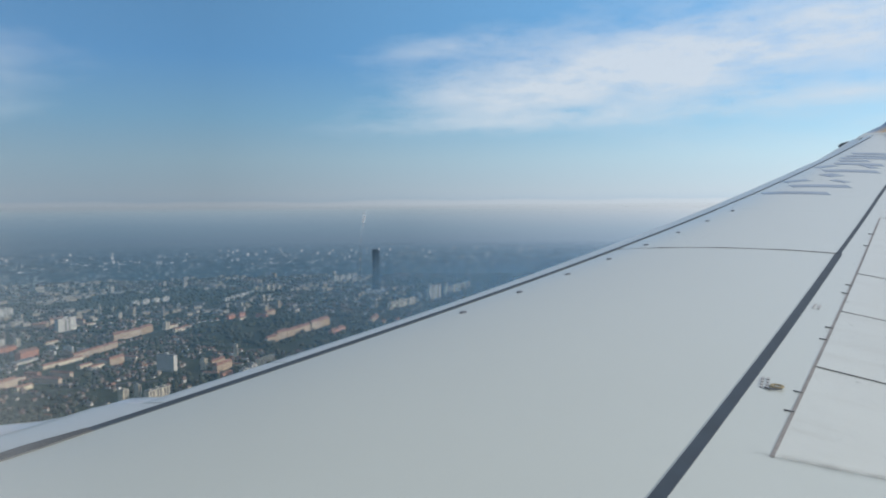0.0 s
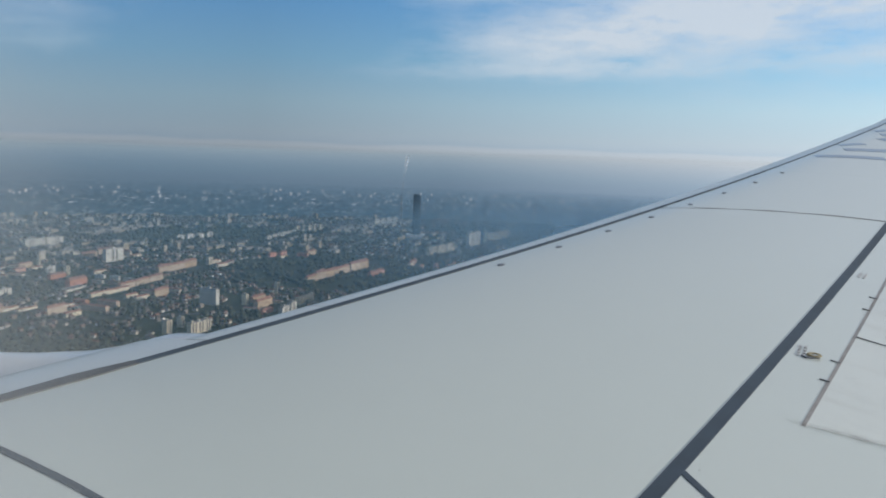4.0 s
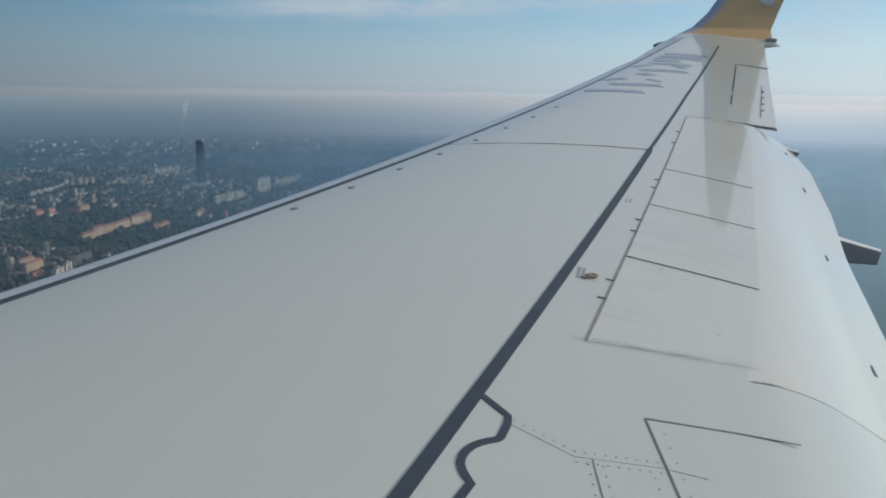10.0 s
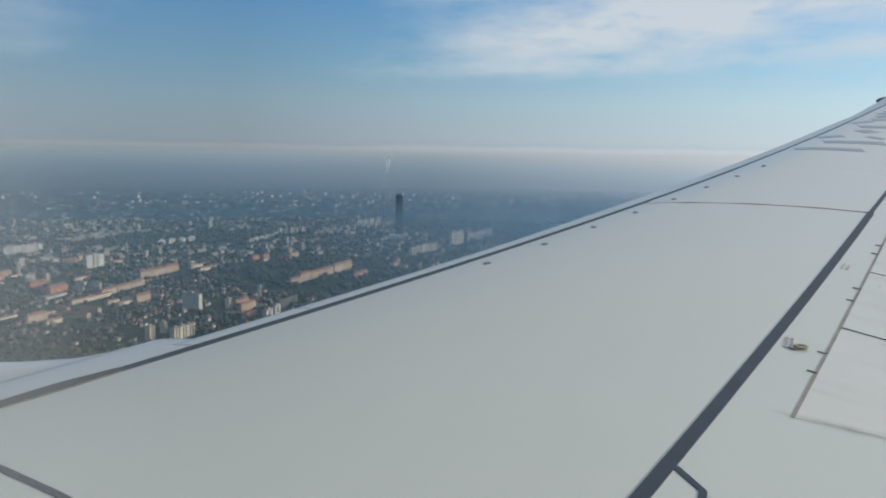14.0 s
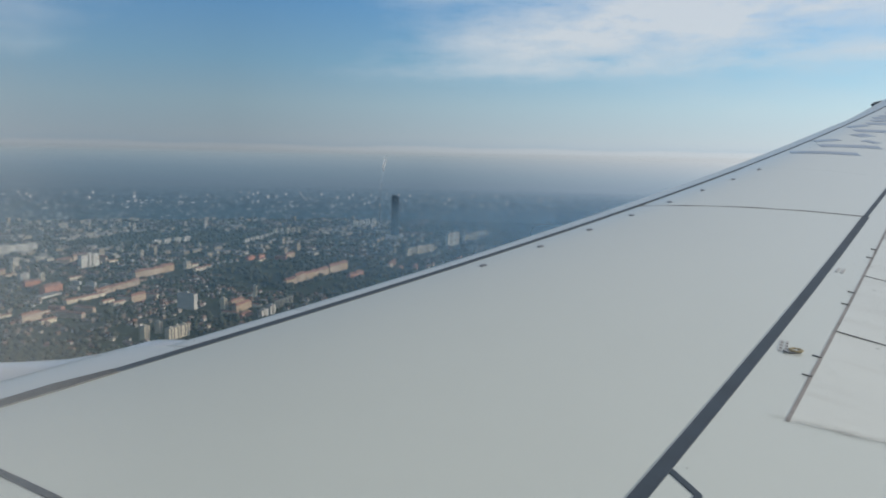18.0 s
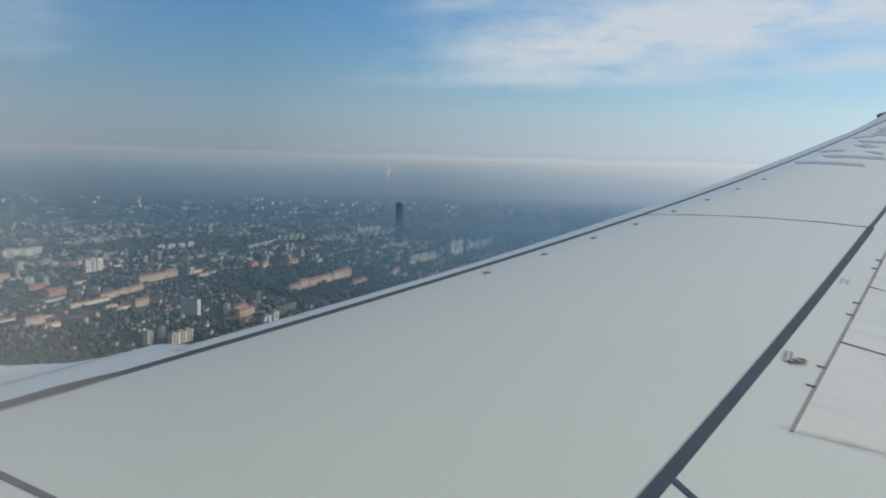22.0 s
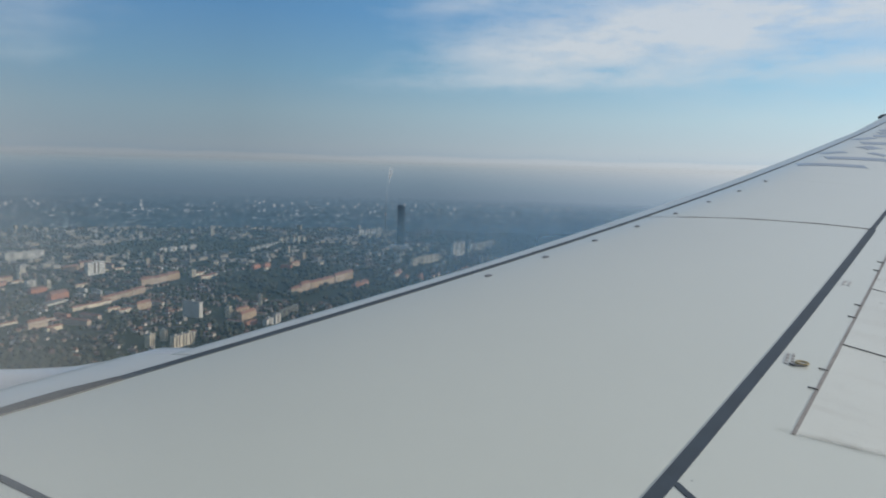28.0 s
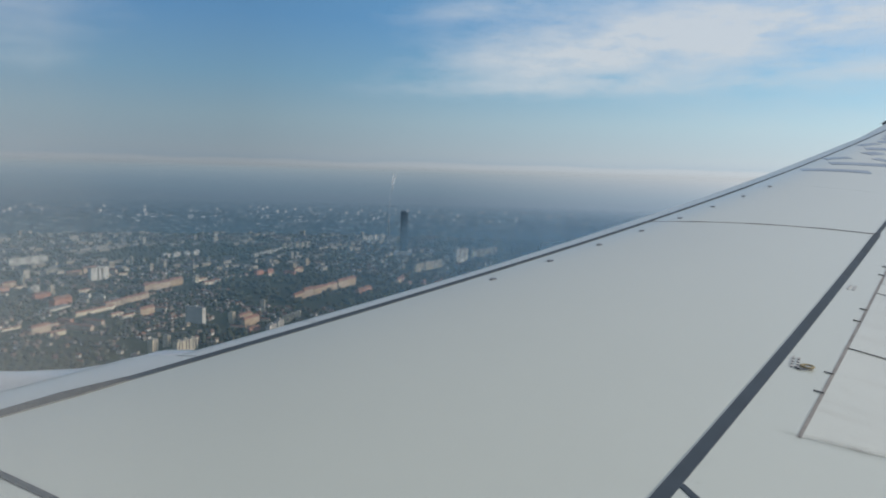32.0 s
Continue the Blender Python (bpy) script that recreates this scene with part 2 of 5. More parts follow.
def put(name, me, parent=None, label=""):
    ob = new(name, me)
    if parent:
        ob.parent = parent
    if label:
        ob["label"] = label
    return ob


def CHORD(y):
    return 3.7 - 0.22 * (y - 6)


def ztop(x, y):
    """Height of the wing's upper skin."""
    c = CHORD(y)
    s = min(max((x - 0.52 * y) / c, 0.001), 1.0)
    t = 0.55 * (0.2969 * math.sqrt(s) - 0.126 * s - 0.3516 * s * s + 0.2843 * s ** 3 - 0.1036 * s ** 4)
    return t * c + 0.0052 * y * y


def zlow(x, y):
    c = CHORD(y)
    s = min(max((x - 0.52 * y) / c, 0.0), 1.0)
    return 0.0052 * y * y - 0.055 * c * math.sin(math.pi * min(1, s * 0.97 + 0.02)) ** 0.7


def solid(name, rows_top, rows_low, material, parent, label="", smooth=True):
    """A closed slab between two grids of the same size."""
    nr, nc = len(rows_top), len(rows_top[0])
    verts = [p for row in rows_top for p in row] + [p for row in rows_low for p in row]
    o = nr * nc
    faces = []
    for i in range(nr - 1):
        for j in range(nc - 1):
            a, b = i * nc + j, i * nc + j + 1
            c, d = (i + 1) * nc + j + 1, (i + 1) * nc + j
            faces.append((a, b, c, d))
            faces.append((o + d, o + c, o + b, o + a))
    for i in range(nr - 1):
        a, d = i * nc, (i + 1) * nc
        faces.append((a, d, o + d, o + a))
        a, d = i * nc + nc - 1, (i + 1) * nc + nc - 1
        faces.append((d, a, o + a, o + d))
    for j in range(nc - 1):
        faces.append((j + 1, j, o + j, o + j + 1))
        a = (nr - 1) * nc + j
        faces.append((a, a + 1, o + a + 1, o + a))
    me = mesh_of(name, verts, faces, material, smooth)
    bm = bmesh.new()
    bm.from_mesh(me)
    bmesh.ops.recalc_face_normals(bm, faces=bm.faces)
    bm.to_mesh(me)
    bm.free()
    if smooth:
        me.set_sharp_from_angle(angle=radians(35))
    return put(name, me, parent, label)


def lin(a, b, n):
    return [a + (b - a) * i / (n - 1) for i in range(n)]


def patch(name, y0, y1, xa, xb, material, parent, off=0.0, thick=None, ny=16, nx=14, skew=0.0, label=""):
    """A panel that follows the wing's top between two chordwise lines xa(y), xb(y)."""
    top, low = [], []
    for y in lin(y0, y1, ny):
        rt, rl = [], []
        for u in lin(0, 1, nx):
            x = xa(y) + (xb(y) - xa(y)) * u
            sk = skew[0] + (skew[1] - skew[0]) * (y - y0) / (y1 - y0) if isinstance(skew, tuple) else skew
            yy = y - sk * (x - xa(y))
            z = ztop(x, yy) + off
            rt.append((x, yy, z))
            rl.append((x, yy, z - thick if thick else min(zlow(x, yy), z - 0.012)))
        top.append(rt)
        low.append(rl)
    return solid(name, top, low, material, parent, label)


def ribbon(name, pts, width, material, parent, off=0.004, step=0.25, label="", thick=0.004):
    """A painted or sealed line along points (x, y) of the upper skin; width in metres, or (first, last)."""
    w0, w1 = width if isinstance(width, tuple) else (width, width)
    fine_pts = []
    for (ax, ay), (bx, by) in zip(pts, pts[1:]):
        n = max(1, int(math.hypot(bx - ax, by - ay) / step))
        fine_pts += [(ax + (bx - ax) * i / n, ay + (by - ay) * i / n) for i in range(n)]
    fine_pts.append(pts[-1])
    top, low = [], []
    for i, (x, y) in enumerate(fine_pts):
        p, q = fine_pts[max(0, i - 1)], fine_pts[min(len(fine_pts) - 1, i + 1)]
        d = Vector((q[0] - p[0], q[1] - p[1])).normalized()
        w = (w0 + (w1 - w0) * i / max(1, len(fine_pts) - 1)) / 2
        row = [(x - d.y * w, y + d.x * w), (x, y), (x + d.y * w, y - d.x * w)]
        top.append([(a, b, ztop(a, b) + off) for a, b in row])
        low.append([(a, b, ztop(a, b) + off - thick) for a, b in row])
    return solid(name, top, low, material, parent, label, smooth=False)


def lathe(name, prof, axis_pts, material, parent, label="", n=24, squash=1.0):
    """Rings of radius r round the points of a line that runs along x."""
    rings = []
    for (x, y, z), r in zip(axis_pts, prof):
        rings.append([(x, y + r * math.cos(2 * math.pi * k / n), z + squash * r * math.sin(2 * math.pi * k / n)) for k in range(n)])
    verts = [p for ring in rings for p in ring]
    faces = [tuple(range(n))[::-1], tuple(range((len(rings) - 1) * n, len(rings) * n))]
    for i in range(len(rings) - 1):
        for k in range(n):
            a, b = i * n + k, i * n + (k + 1) % n
            faces.append((a, b, b + n, a + n))
    me = mesh_of(name, verts, faces, material, True)
    me.set_sharp_from_angle(angle=radians(40))
    return put(name, me, parent, label)


# ---- the aircraft wing ----
wing = new("airliner")
wing.matrix_world = WING
tagged(wing, "white airliner in flight with grey wing and yellow winglet", "airliner")


def X_LE(y):
    return 4.10 + 0.469 * (y - 7.24) + 0.045 * min(1.0, max(0.0, (7.9 - y) / 1.6))


def X_SEAL(y):
    return 4.622 + 0.471 * (y - 8) + 0.0021 * (y - 8) ** 2


def X_HINGE(y):
    return 5.331 + 0.3216 * (y - 4.592)


def X_SPTE(y):
    return 6.0 + 0.307 * (y - 4.606)


def X_AILHINGE(y):
    return 7.83 - 0.014 + 0.318 * (y - 10.96)


def X_TE(y):
    return 0.52 * y + CHORD(y) + 0.02 * min(1.0, max(0.0, (y - 10.0) / 4.0))


def rear(y):
    return X_SPTE(y)


YTIP = 15.75
patch("wing_skin", 1.45, 9.96, lambda y: X_SEAL(y) + (0.022 if y < 8.1 else 0.016), rear, SKIN, wing, ny=64, nx=48, label="plain pale grey painted upper skin")
patch("outer_wing_skin", 9.962, 13.70, lambda y: X_SEAL(y) + 0.010, lambda y: X_AILHINGE(y) - 0.02, SKIN, wing, ny=30, nx=40,
      label="pale grey painted skin of the outer wing")
patch("wing_tip_skin", 13.702, YTIP, lambda y: X_SEAL(y) + 0.010, X_TE, SKIN, wing, ny=16, nx=40, label="pale grey skin at the wing tip")
# dark seal in the gap behind the slats
for y0, y1, w in ((1.5, 8.1, (0.060, 0.040)), (8.1, 9.96, (0.034, 0.032)), (9.96, 15.6, (0.024, 0.022))):
    ribbon("slat_seal", [(X_SEAL(y) + (0.004 if 8.0 < y0 < 9 else 0.0) + (0.0012 * (y - 1.5) if y0 < 8 else 0.0), y) for y in lin(y0, y1, 14)], w, SEAL, wing, off=0.003, thick=0.008, label="dark seal line behind the slats")


def slat(y0, y1, ny):
    """A leading-edge slat with a rounded nose."""
    top, low = [], []
    for y in lin(y0, y1, ny):
        xb, xl = X_SEAL(y) - (0.018 if y < 8.1 else 0.010), X_LE(y)
        k = CHORD(y) / 3.7
        zt = [ztop(xl + (xb - xl) * u, y) for u in (1.0, 0.66, 0.33, 0.0)]
        z0 = zt[-1]
        row = [(xl + (xb - xl) * u, y, z) for u, z in zip((1.0, 0.66, 0.33, 0.0), zt)]
        row += [(xl - 0.022 * k, y, z0 - 0.012 * k), (xl - 0.040 * k, y, z0 - 0.034 * k), (xl - 0.05 * k, y, z0 - 0.07 * k),
                (xl - 0.04 * k, y, z0 - 0.12 * k), (xl - 0.0 * k, y, z0 - 0.17 * k)]
        if y1 < 4.5:
            row = row[:3] + [(xl - 0.12 * i, y, z0 - 0.010 * i * i) for i in range(6)]
        top.append(row)
        low.append([(x + 0.05 if i > 3 else x, y, z - 0.02 if i <= 3 else z + 0.0) for i, (x, y, z) in enumerate(row)])
    return solid("slat", top, low, SLATM, wing, "pale blue-grey leading-edge slat")


for y0, y1 in ((1.5, 4.40), (5.02, 7.74), (7.75, 10.55), (10.56, 13.3), (13.31, YTIP)):
    slat(y0, y1, 14)
slat(4.41, 5.01, 5)["label"] = "pale fixed leading edge over the engine pylon"

# walkway line along the rear spar, narrow beyond the panel joint
ribbon("walkway_line", [(4.03, 1.55), (4.68, 3.445), (6.352, 8.31)], (0.052, 0.048), WALK, wing,
       label="wide dark walkway line")
ribbon("walkway_line", [(6.352, 8.32), (7.305, 10.997), (8.80, 15.05)], (0.030, 0.030), WALK, wing, label="narrow dark walkway line")
ribbon("skin_joint", [(4.63, 8.02), (5.0, 8.06), (5.474, 8.156), (5.962, 8.252), (6.35, 8.308)], 0.012, SEAM, wing)
# keyhole-shaped dark outline near the root
ribbon("access_outline", [(4.915, 4.06), (5.0, 3.95), (4.995, 3.90), (4.972, 3.820), (4.958, 3.803), (4.935, 3.792), (4.908, 3.774), (4.885, 3.752), (4.866, 3.724), (4.853, 3.692), (4.848, 3.655),
                          (4.855, 3.62), (4.866, 3.592), (4.88, 3.565), (4.835, 3.46), (4.77, 3.25), (4.66, 2.9)], 0.027, WALK, wing, step=0.04, label="dark keyhole-shaped outline", off=0.003)
ribbon("root_walkway_line", [(2.83, 3.335), (3.03, 3.285), (3.25, 3.23), (3.8, 3.08)], 0.024, WALK, wing, label="dark line near the wing root")

# spoilers
YS = (4.60, 5.69, 6.735, 7.735, 9.90)
for y0, y1 in zip(YS, YS[1:]):
    sp = patch("spoiler", y0 + 0.006, y1 - 0.006, lambda y: X_HINGE(y) + 0.012, lambda y: X_SPTE(y) + 0.012, SPOIL, wing, off=0.003 if y0 > 4.7 else 0.0009, thick=0.012,
               ny=8, nx=8, skew=0.31 if y0 > 4.7 else (0.04, 0.31), label="pale grey hinged spoiler panel")
    for u in (0.44, 0.66):
        yy = y0 + (y1 - y0) * u
        xx = X_HINGE(yy) - 0.05
        ribbon("hinge_fitting", [(xx + 0.015, yy), (xx + 0.055, yy - 0.010)], 0.005, STEEL, sp, off=0.006, step=0.05, thick=0.012)
    if y0 > 4.7:
        ribbon("side_seam", [(X_HINGE(y0) + 0.01, y0), (X_SPTE(y0) + 0.0, y0 - 0.31 * (X_SPTE(y0) - X_HINGE(y0)))], 0.005, SEAM, wing, off=0.006)
ribbon("spoiler_hinge_seam", [(X_HINGE(4.6) + 0.004, 4.6), (X_HINGE(9.9) + 0.004, 9.9)], 0.015, HINGEM, wing, off=0.002, label="grey spoiler hinge seam")
ribbon("side_seam", [(X_HINGE(9.9), 9.9), (7.31, 9.99)], 0.014, SEAM, wing, off=0.001)
# access door edges inboard of the flap
ribbon("door_edge", [(5.472, 4.06), (5.80, 4.055), (6.0, 4.046)], (0.010, 0.006), SEAM, wing, off=0.002, thick=0.002)
ribbon("door_edge", [(5.472, 4.06), (5.491, 3.589), (5.51, 3.0)], 0.008, SEAM, wing, off=0.002, thick=0.002)
ribbon("panel_joint", [(4.998, 3.91), (5.195, 3.773), (5.466, 3.779), (5.605, 3.756)], 0.003, DUST, wing, off=0.0015, thick=0.001)
ribbon("panel_joint", [(5.252, 3.770), (5.257, 3.543), (5.27, 3.1)], 0.004, SEAM, wing, off=0.0015, thick=0.001)

# grime along the inboard spoiler edge and behind the hinges
def grime_material():
    """A patchy brown film, thickest along the spoiler's edge."""
    m = bpy.data.materials.new("grime_film")
    nt = tree_of(m)
    pos = nd(nt, "ShaderNodeTexCoord").outputs["Object"]
    s = nd(nt, "ShaderNodeSeparateXYZ", {0: pos})
    off_line = mth(nt, "ABSOLUTE", mth(nt, "ADD", mth(nt, "MULTIPLY_ADD", s.outputs[0], 0.0404, -0.2154), mth(nt, "SUBTRACT", s.outputs[1], 4.606)))
    near = ramp(nt, mth(nt, "MULTIPLY", off_line, 20.0), [(0.0, 1.0), (0.2, 0.55), (0.45, 0.16), (0.9, 0.0)])
    n1 = nd(nt, "ShaderNodeTexNoise", {"Vector": pos, "Scale": 9.0, "Detail": 6.0, "Roughness": 0.7}).outputs[0]
    ends = mth(nt, "MULTIPLY", ramp(nt, mth(nt, "SUBTRACT", s.outputs[0], 5.24), [(0.0, 0.0), (0.25, 1.0)]), ramp(nt, mth(nt, "SUBTRACT", s.outputs[0], 5.3), [(0.45, 1.0), (0.78, 0.0)]))
    film = mth(nt, "MULTIPLY", mth(nt, "MULTIPLY", near, ends), mth(nt, "MULTIPLY_ADD", n1, 0.70, -0.19), clamp=True)
    b = nd(nt, "ShaderNodeBsdfPrincipled", {"Base Color": (0.20, 0.185, 0.17, 1), "Roughness": 0.6})
    mix = nd(nt, "ShaderNodeMixShader", {0: film, 1: nd(nt, "ShaderNodeBsdfTransparent").outputs[0], 2: b.outputs[0]})
    nd(nt, "ShaderNodeOutputMaterial", {"Surface": mix.outputs[0]})
    return m


ribbon("grime_edge", [(5.15, 4.613), (5.7, 4.591), (6.08, 4.576)], 0.09, grime_material(), wing, off=0.0062, thick=0.0004, label="faint brown grime along the spoiler edge")
ribbon("wide_seal", [(2.47, 3.33), (2.60, 3.64), (2.706, 3.878)], (0.060, 0.088), SEALG, wing, off=0.006, thick=0.01, label="wide grey seal strip near the wing root")
ribbon("wide_seal", [(2.706, 3.878), (2.812, 4.077)], (0.088, 0.050), SEALG, wing, off=0.006, thick=0.01)

# aileron and its tab
ail = patch("aileron", 10.03, 13.66, lambda y: X_AILHINGE(y) + 0.015, lambda y: X_TE(y), SPOIL, wing, off=-0.006, thick=0.03, ny=12, nx=8,
            label="pale grey aileron with a tab")
ribbon("hinge_slot", [(X_AILHINGE(10.9) - 0.0, 10.9), (X_AILHINGE(11.5), 11.5)], 0.013, SEAL, ail, off=0.002)
ribbon("hinge_slot", [(X_AILHINGE(11.7) - 0.0, 11.7), (X_AILHINGE(13.6), 13.6)], 0.014, SEAL, ail, off=0.002)
ribbon("aileron_cove", [(X_AILHINGE(10.05), 10.05), (X_AILHINGE(13.66), 13.66)], 0.075, SPOIL, wing, off=-0.007, thick=0.02)
ribbon("tab_joint", [(7.992, 10.45), (8.626, 12.345)], 0.007, SEAM, ail, off=0.0)
ribbon("end_seam", [(7.62, 9.94), (8.0, 10.03)], 0.035, SEAL, wing, off=-0.004)
ribbon("end_seam", [(8.72, 13.68), (9.19, 13.73)], 0.010, SEAM, wing, off=0.002)
for u in (0.2, 0.4, 0.6, 0.8):
    yy = 10.45 + 1.9 * u
    ribbon("tab_hinge", [(7.992 + 0.634 * u - 0.005, yy), (7.992 + 0.634 * u + 0.035, yy)], 0.004, STEEL, ail, off=0.006, step=0.05, thick=0.015)


# flaps, lowered
def edge(y):
    """The flap's trailing edge, x and z."""
    tab = ((1.5, 6.12, -0.45), (5.5, 7.13, -0.20), (7.0, 7.50, -0.05), (8.0, 7.80, 0.06), (9.0, 8.0, 0.24), (9.95, 8.14, 0.33))
    for (a, xa, za), (b, xb, zb_) in zip(tab, tab[1:]):
        if y <= b:
            u = (y - a) / (b - a)
            return xa + (xb - xa) * u, za + (zb_ - za) * u
    return tab[-1][1:]


def flap(name, y0, y1, ny, material, label):
    top, low = [], []
    for y in lin(y0, y1, ny):
        xs = X_SPTE(y) - 0.02
        zs = ztop(xs, y) - 0.001
        xt, zt = edge(y)
        xf, zf = xs + (xt - xs) * 0.74, zs + (zt - zs) * 0.68
        run = xf - xs
        m0, m1 = (ztop(xs, y) - ztop(xs - 0.05, y)) / 0.05 * run, 0.85 * (zt - zf) / (xt - xf) * run
        row = []
        dz = zf - zs - m0
        qb = m1 - m0 - 3 * dz
        for u in lin(0, 1, 19):
            row.append((xs + run * u, y, zs + m0 * u + (dz - qb) * u ** 3 + qb * u ** 4))
        for u in (0.03, 0.25, 0.5, 0.75, 1.0):
            row.append((xf + (xt - xf) * u, y, zf + (zt - zf) * u))
        top.append(row)
        bend = 0.21 * max(0.0, 1 - abs(y - 4.46) / 0.9)
        row = [(x, y + bend * ((x - xs) / (xt - xs)) ** 1.4, z) for x, y, z in row]
        if abs(y - 4.459) < 0.001:
            rim = [[(x, y - 0.0045, z + 0.002), (x, y + 0.0075, z + 0.002)] for x, y, z in row[1:]]
            solid("flap_joint", rim, [[(x, y, z - 0.004) for x, y, z in r] for r in rim], HINGEM, wing, "thin brown joint between the flaps", smooth=False)
        n = len(row)
        low.append([(x, y, z - 0.012 - 0.10 * math.sin(math.pi * min(1, i / (n - 1)))) for i, (x, y, z) in enumerate(row)])
    return solid(name, top, low, material, wing, label)


fl = flap("outer_flap", 4.465, 9.93, 24, FLAPM, "glossy white lowered trailing-edge flap")
flap("inner_flap", 1.5, 4.459, 12, SKIN, "glossy pale grey inner trailing-edge flap")


def on_flap(name, y, w, l):
    """A slim dark slot lying in the flap's skin, its long side along the span."""
    def skin(yy, du):
        xs, (xt, zt) = X_SPTE(yy) - 0.02, edge(yy)
        zs = ztop(xs, yy)
        xf, zf = xs + (xt - xs) * 0.74, zs + (zt - zs) * 0.68
        return xf + du, yy, zf + du * (zt - zf) / (xt - xf) + 0.004
    rows = [[skin(y - w, 0.004), skin(y + w, 0.004)], [skin(y - w, 0.004 + l), skin(y + w, 0.004 + l * 0.6)]]
    return solid(name, rows, [[(a, b, c - 0.02) for a, b, c in r] for r in rows], SEAL, fl, smooth=False)


for yy, w, l in ((5.20, 0.050, 0.016), (6.76, 0.045, 0.016), (8.30, 0.045, 0.018), (9.4, 0.03, 0.014)):
    on_flap("flap_slot", yy, w, l)


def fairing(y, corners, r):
    """The tail of a white flap-track fairing: a narrow keel, grey for its shaded side, with a white strip for its lit
    top edge, ending in a blunt upright edge.
    """
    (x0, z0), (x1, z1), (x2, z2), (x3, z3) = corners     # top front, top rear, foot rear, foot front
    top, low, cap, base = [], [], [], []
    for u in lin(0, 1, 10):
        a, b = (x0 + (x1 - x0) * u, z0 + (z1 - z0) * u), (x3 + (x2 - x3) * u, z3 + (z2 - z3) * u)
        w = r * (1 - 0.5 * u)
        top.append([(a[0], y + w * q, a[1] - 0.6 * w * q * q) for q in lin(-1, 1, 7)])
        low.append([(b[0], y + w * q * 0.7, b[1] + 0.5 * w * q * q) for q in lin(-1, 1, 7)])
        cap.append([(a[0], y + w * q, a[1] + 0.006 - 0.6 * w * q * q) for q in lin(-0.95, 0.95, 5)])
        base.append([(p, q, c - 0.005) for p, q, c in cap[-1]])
    ob = solid("flap_track_fairing", top, low, FAIRSHADE, wing, "white flap-track fairing below the flap, its shaded side painted grey")
    solid("lit_edge", cap, base, WHITE, ob, "white strip painted as the lit top edge of the fairing")


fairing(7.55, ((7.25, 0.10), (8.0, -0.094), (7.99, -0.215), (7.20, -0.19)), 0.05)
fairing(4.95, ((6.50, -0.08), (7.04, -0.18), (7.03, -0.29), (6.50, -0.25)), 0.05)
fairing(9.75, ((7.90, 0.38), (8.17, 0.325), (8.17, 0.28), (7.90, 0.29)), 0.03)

# winglet
def winglet():
    top, low = [], []
    # z, leading x, trailing x, y outboard
    path = [(0.0, 8.10, 10.03, 15.75), (0.06, 8.28, 10.035, 16.0), (0.16, 8.46, 10.04, 16.22), (0.30, 8.68, 10.06, 16.38), (0.55, 8.94, 10.16, 16.47),
            (1.10, 9.30, 10.36, 16.55), (1.70, 9.68, 10.52, 16.64), (2.35, 10.10, 10.70, 16.74), (2.75, 10.38, 10.81, 16.80), (2.92, 10.56, 10.87, 16.82)]
    zb = 1.235
    inner, outer = [], []
    dense = []
    for (a, b) in zip(path, path[1:]):
        dense += [tuple(p + (q - p) * i / 6 for p, q in zip(a, b)) for i in range(6)]
    dense.append(path[-1])
    for i, (z, xl, xt, y) in enumerate(dense):
        k = i / 6
        lean = min(1.0, k / 3.0)
        ri, ro = [], []
        band = min(0.7, (0.21 + 0.02 * z) / (xt - xl))
        for u in lin(0, band, 13) + lin(band, 1, 30)[1:]:
            t = 0.055 * (xt - xl) * 1.6 * math.sqrt(u) * (1 - u) + 0.004
            s = (xt - xl) * u + xl
            flat_z = ztop(s, 15.74) if k == 0 else zb + z
            if 0 < k < 3:
                flat_z = zb + z + (ztop(s, 15.74) - zb) * (1 - k / 3)
            ri.append((s, y - t * lean, flat_z))
            ro.append((s, y + t * lean, flat_z - (1 - lean) * 2 * t - 0.004))
        inner.append(ri)
        outer.append(ro)
    wl = solid("winglet", inner, outer, WLYEL, wing, "tall yellow upturned winglet with a blue leading edge")
    me = wl.data
    for m in (WLBLUE, SKIN, *WLFADE):
        me.materials.append(m)
    nc = len(inner[0]) - 1
    for p in me.polygons:
        c = p.center
        col = (p.index // 2) % nc
        if p.index < 2 * nc * (len(inner) - 1) and col < 12:
            p.material_index = 1 if col < 4 else 3 + (col - 4) // 2
        if c.y < 16.10:
            p.material_index = 2
    return wl


wl = winglet()


def emblem(name, pts):
    """A plain pale shape laid on the winglet's inner face."""
    a = [(x, 16.47 + 0.146 * (z - 1.785) - 0.045, z) for x, z in pts]
    n = len(a)
    verts = a + [(x, y + 0.004, z) for x, y, z in a]
    faces = [tuple(range(n)), tuple(range(n, 2 * n))[::-1]] + [(i, (i + 1) % n, n + (i + 1) % n, n + i) for i in range(n)]
    put(name, mesh_of(name, verts, faces, EMBLEM), wl, "plain pale emblem shape")


emblem("emblem", [(9.64, 2.62), (9.71, 2.54), (9.79, 2.44), (9.88, 2.36), (9.93, 2.25), (9.92, 2.17), (9.83, 2.17), (9.74, 2.24), (9.69, 2.36), (9.65, 2.49)])
emblem("emblem", [(10.21, 2.66), (10.21, 2.58), (10.14, 2.47), (10.08, 2.38), (10.02, 2.28), (9.95, 2.19), (9.90, 2.26), (9.90, 2.39), (9.95, 2.50), (10.04, 2.60), (10.13, 2.65)])
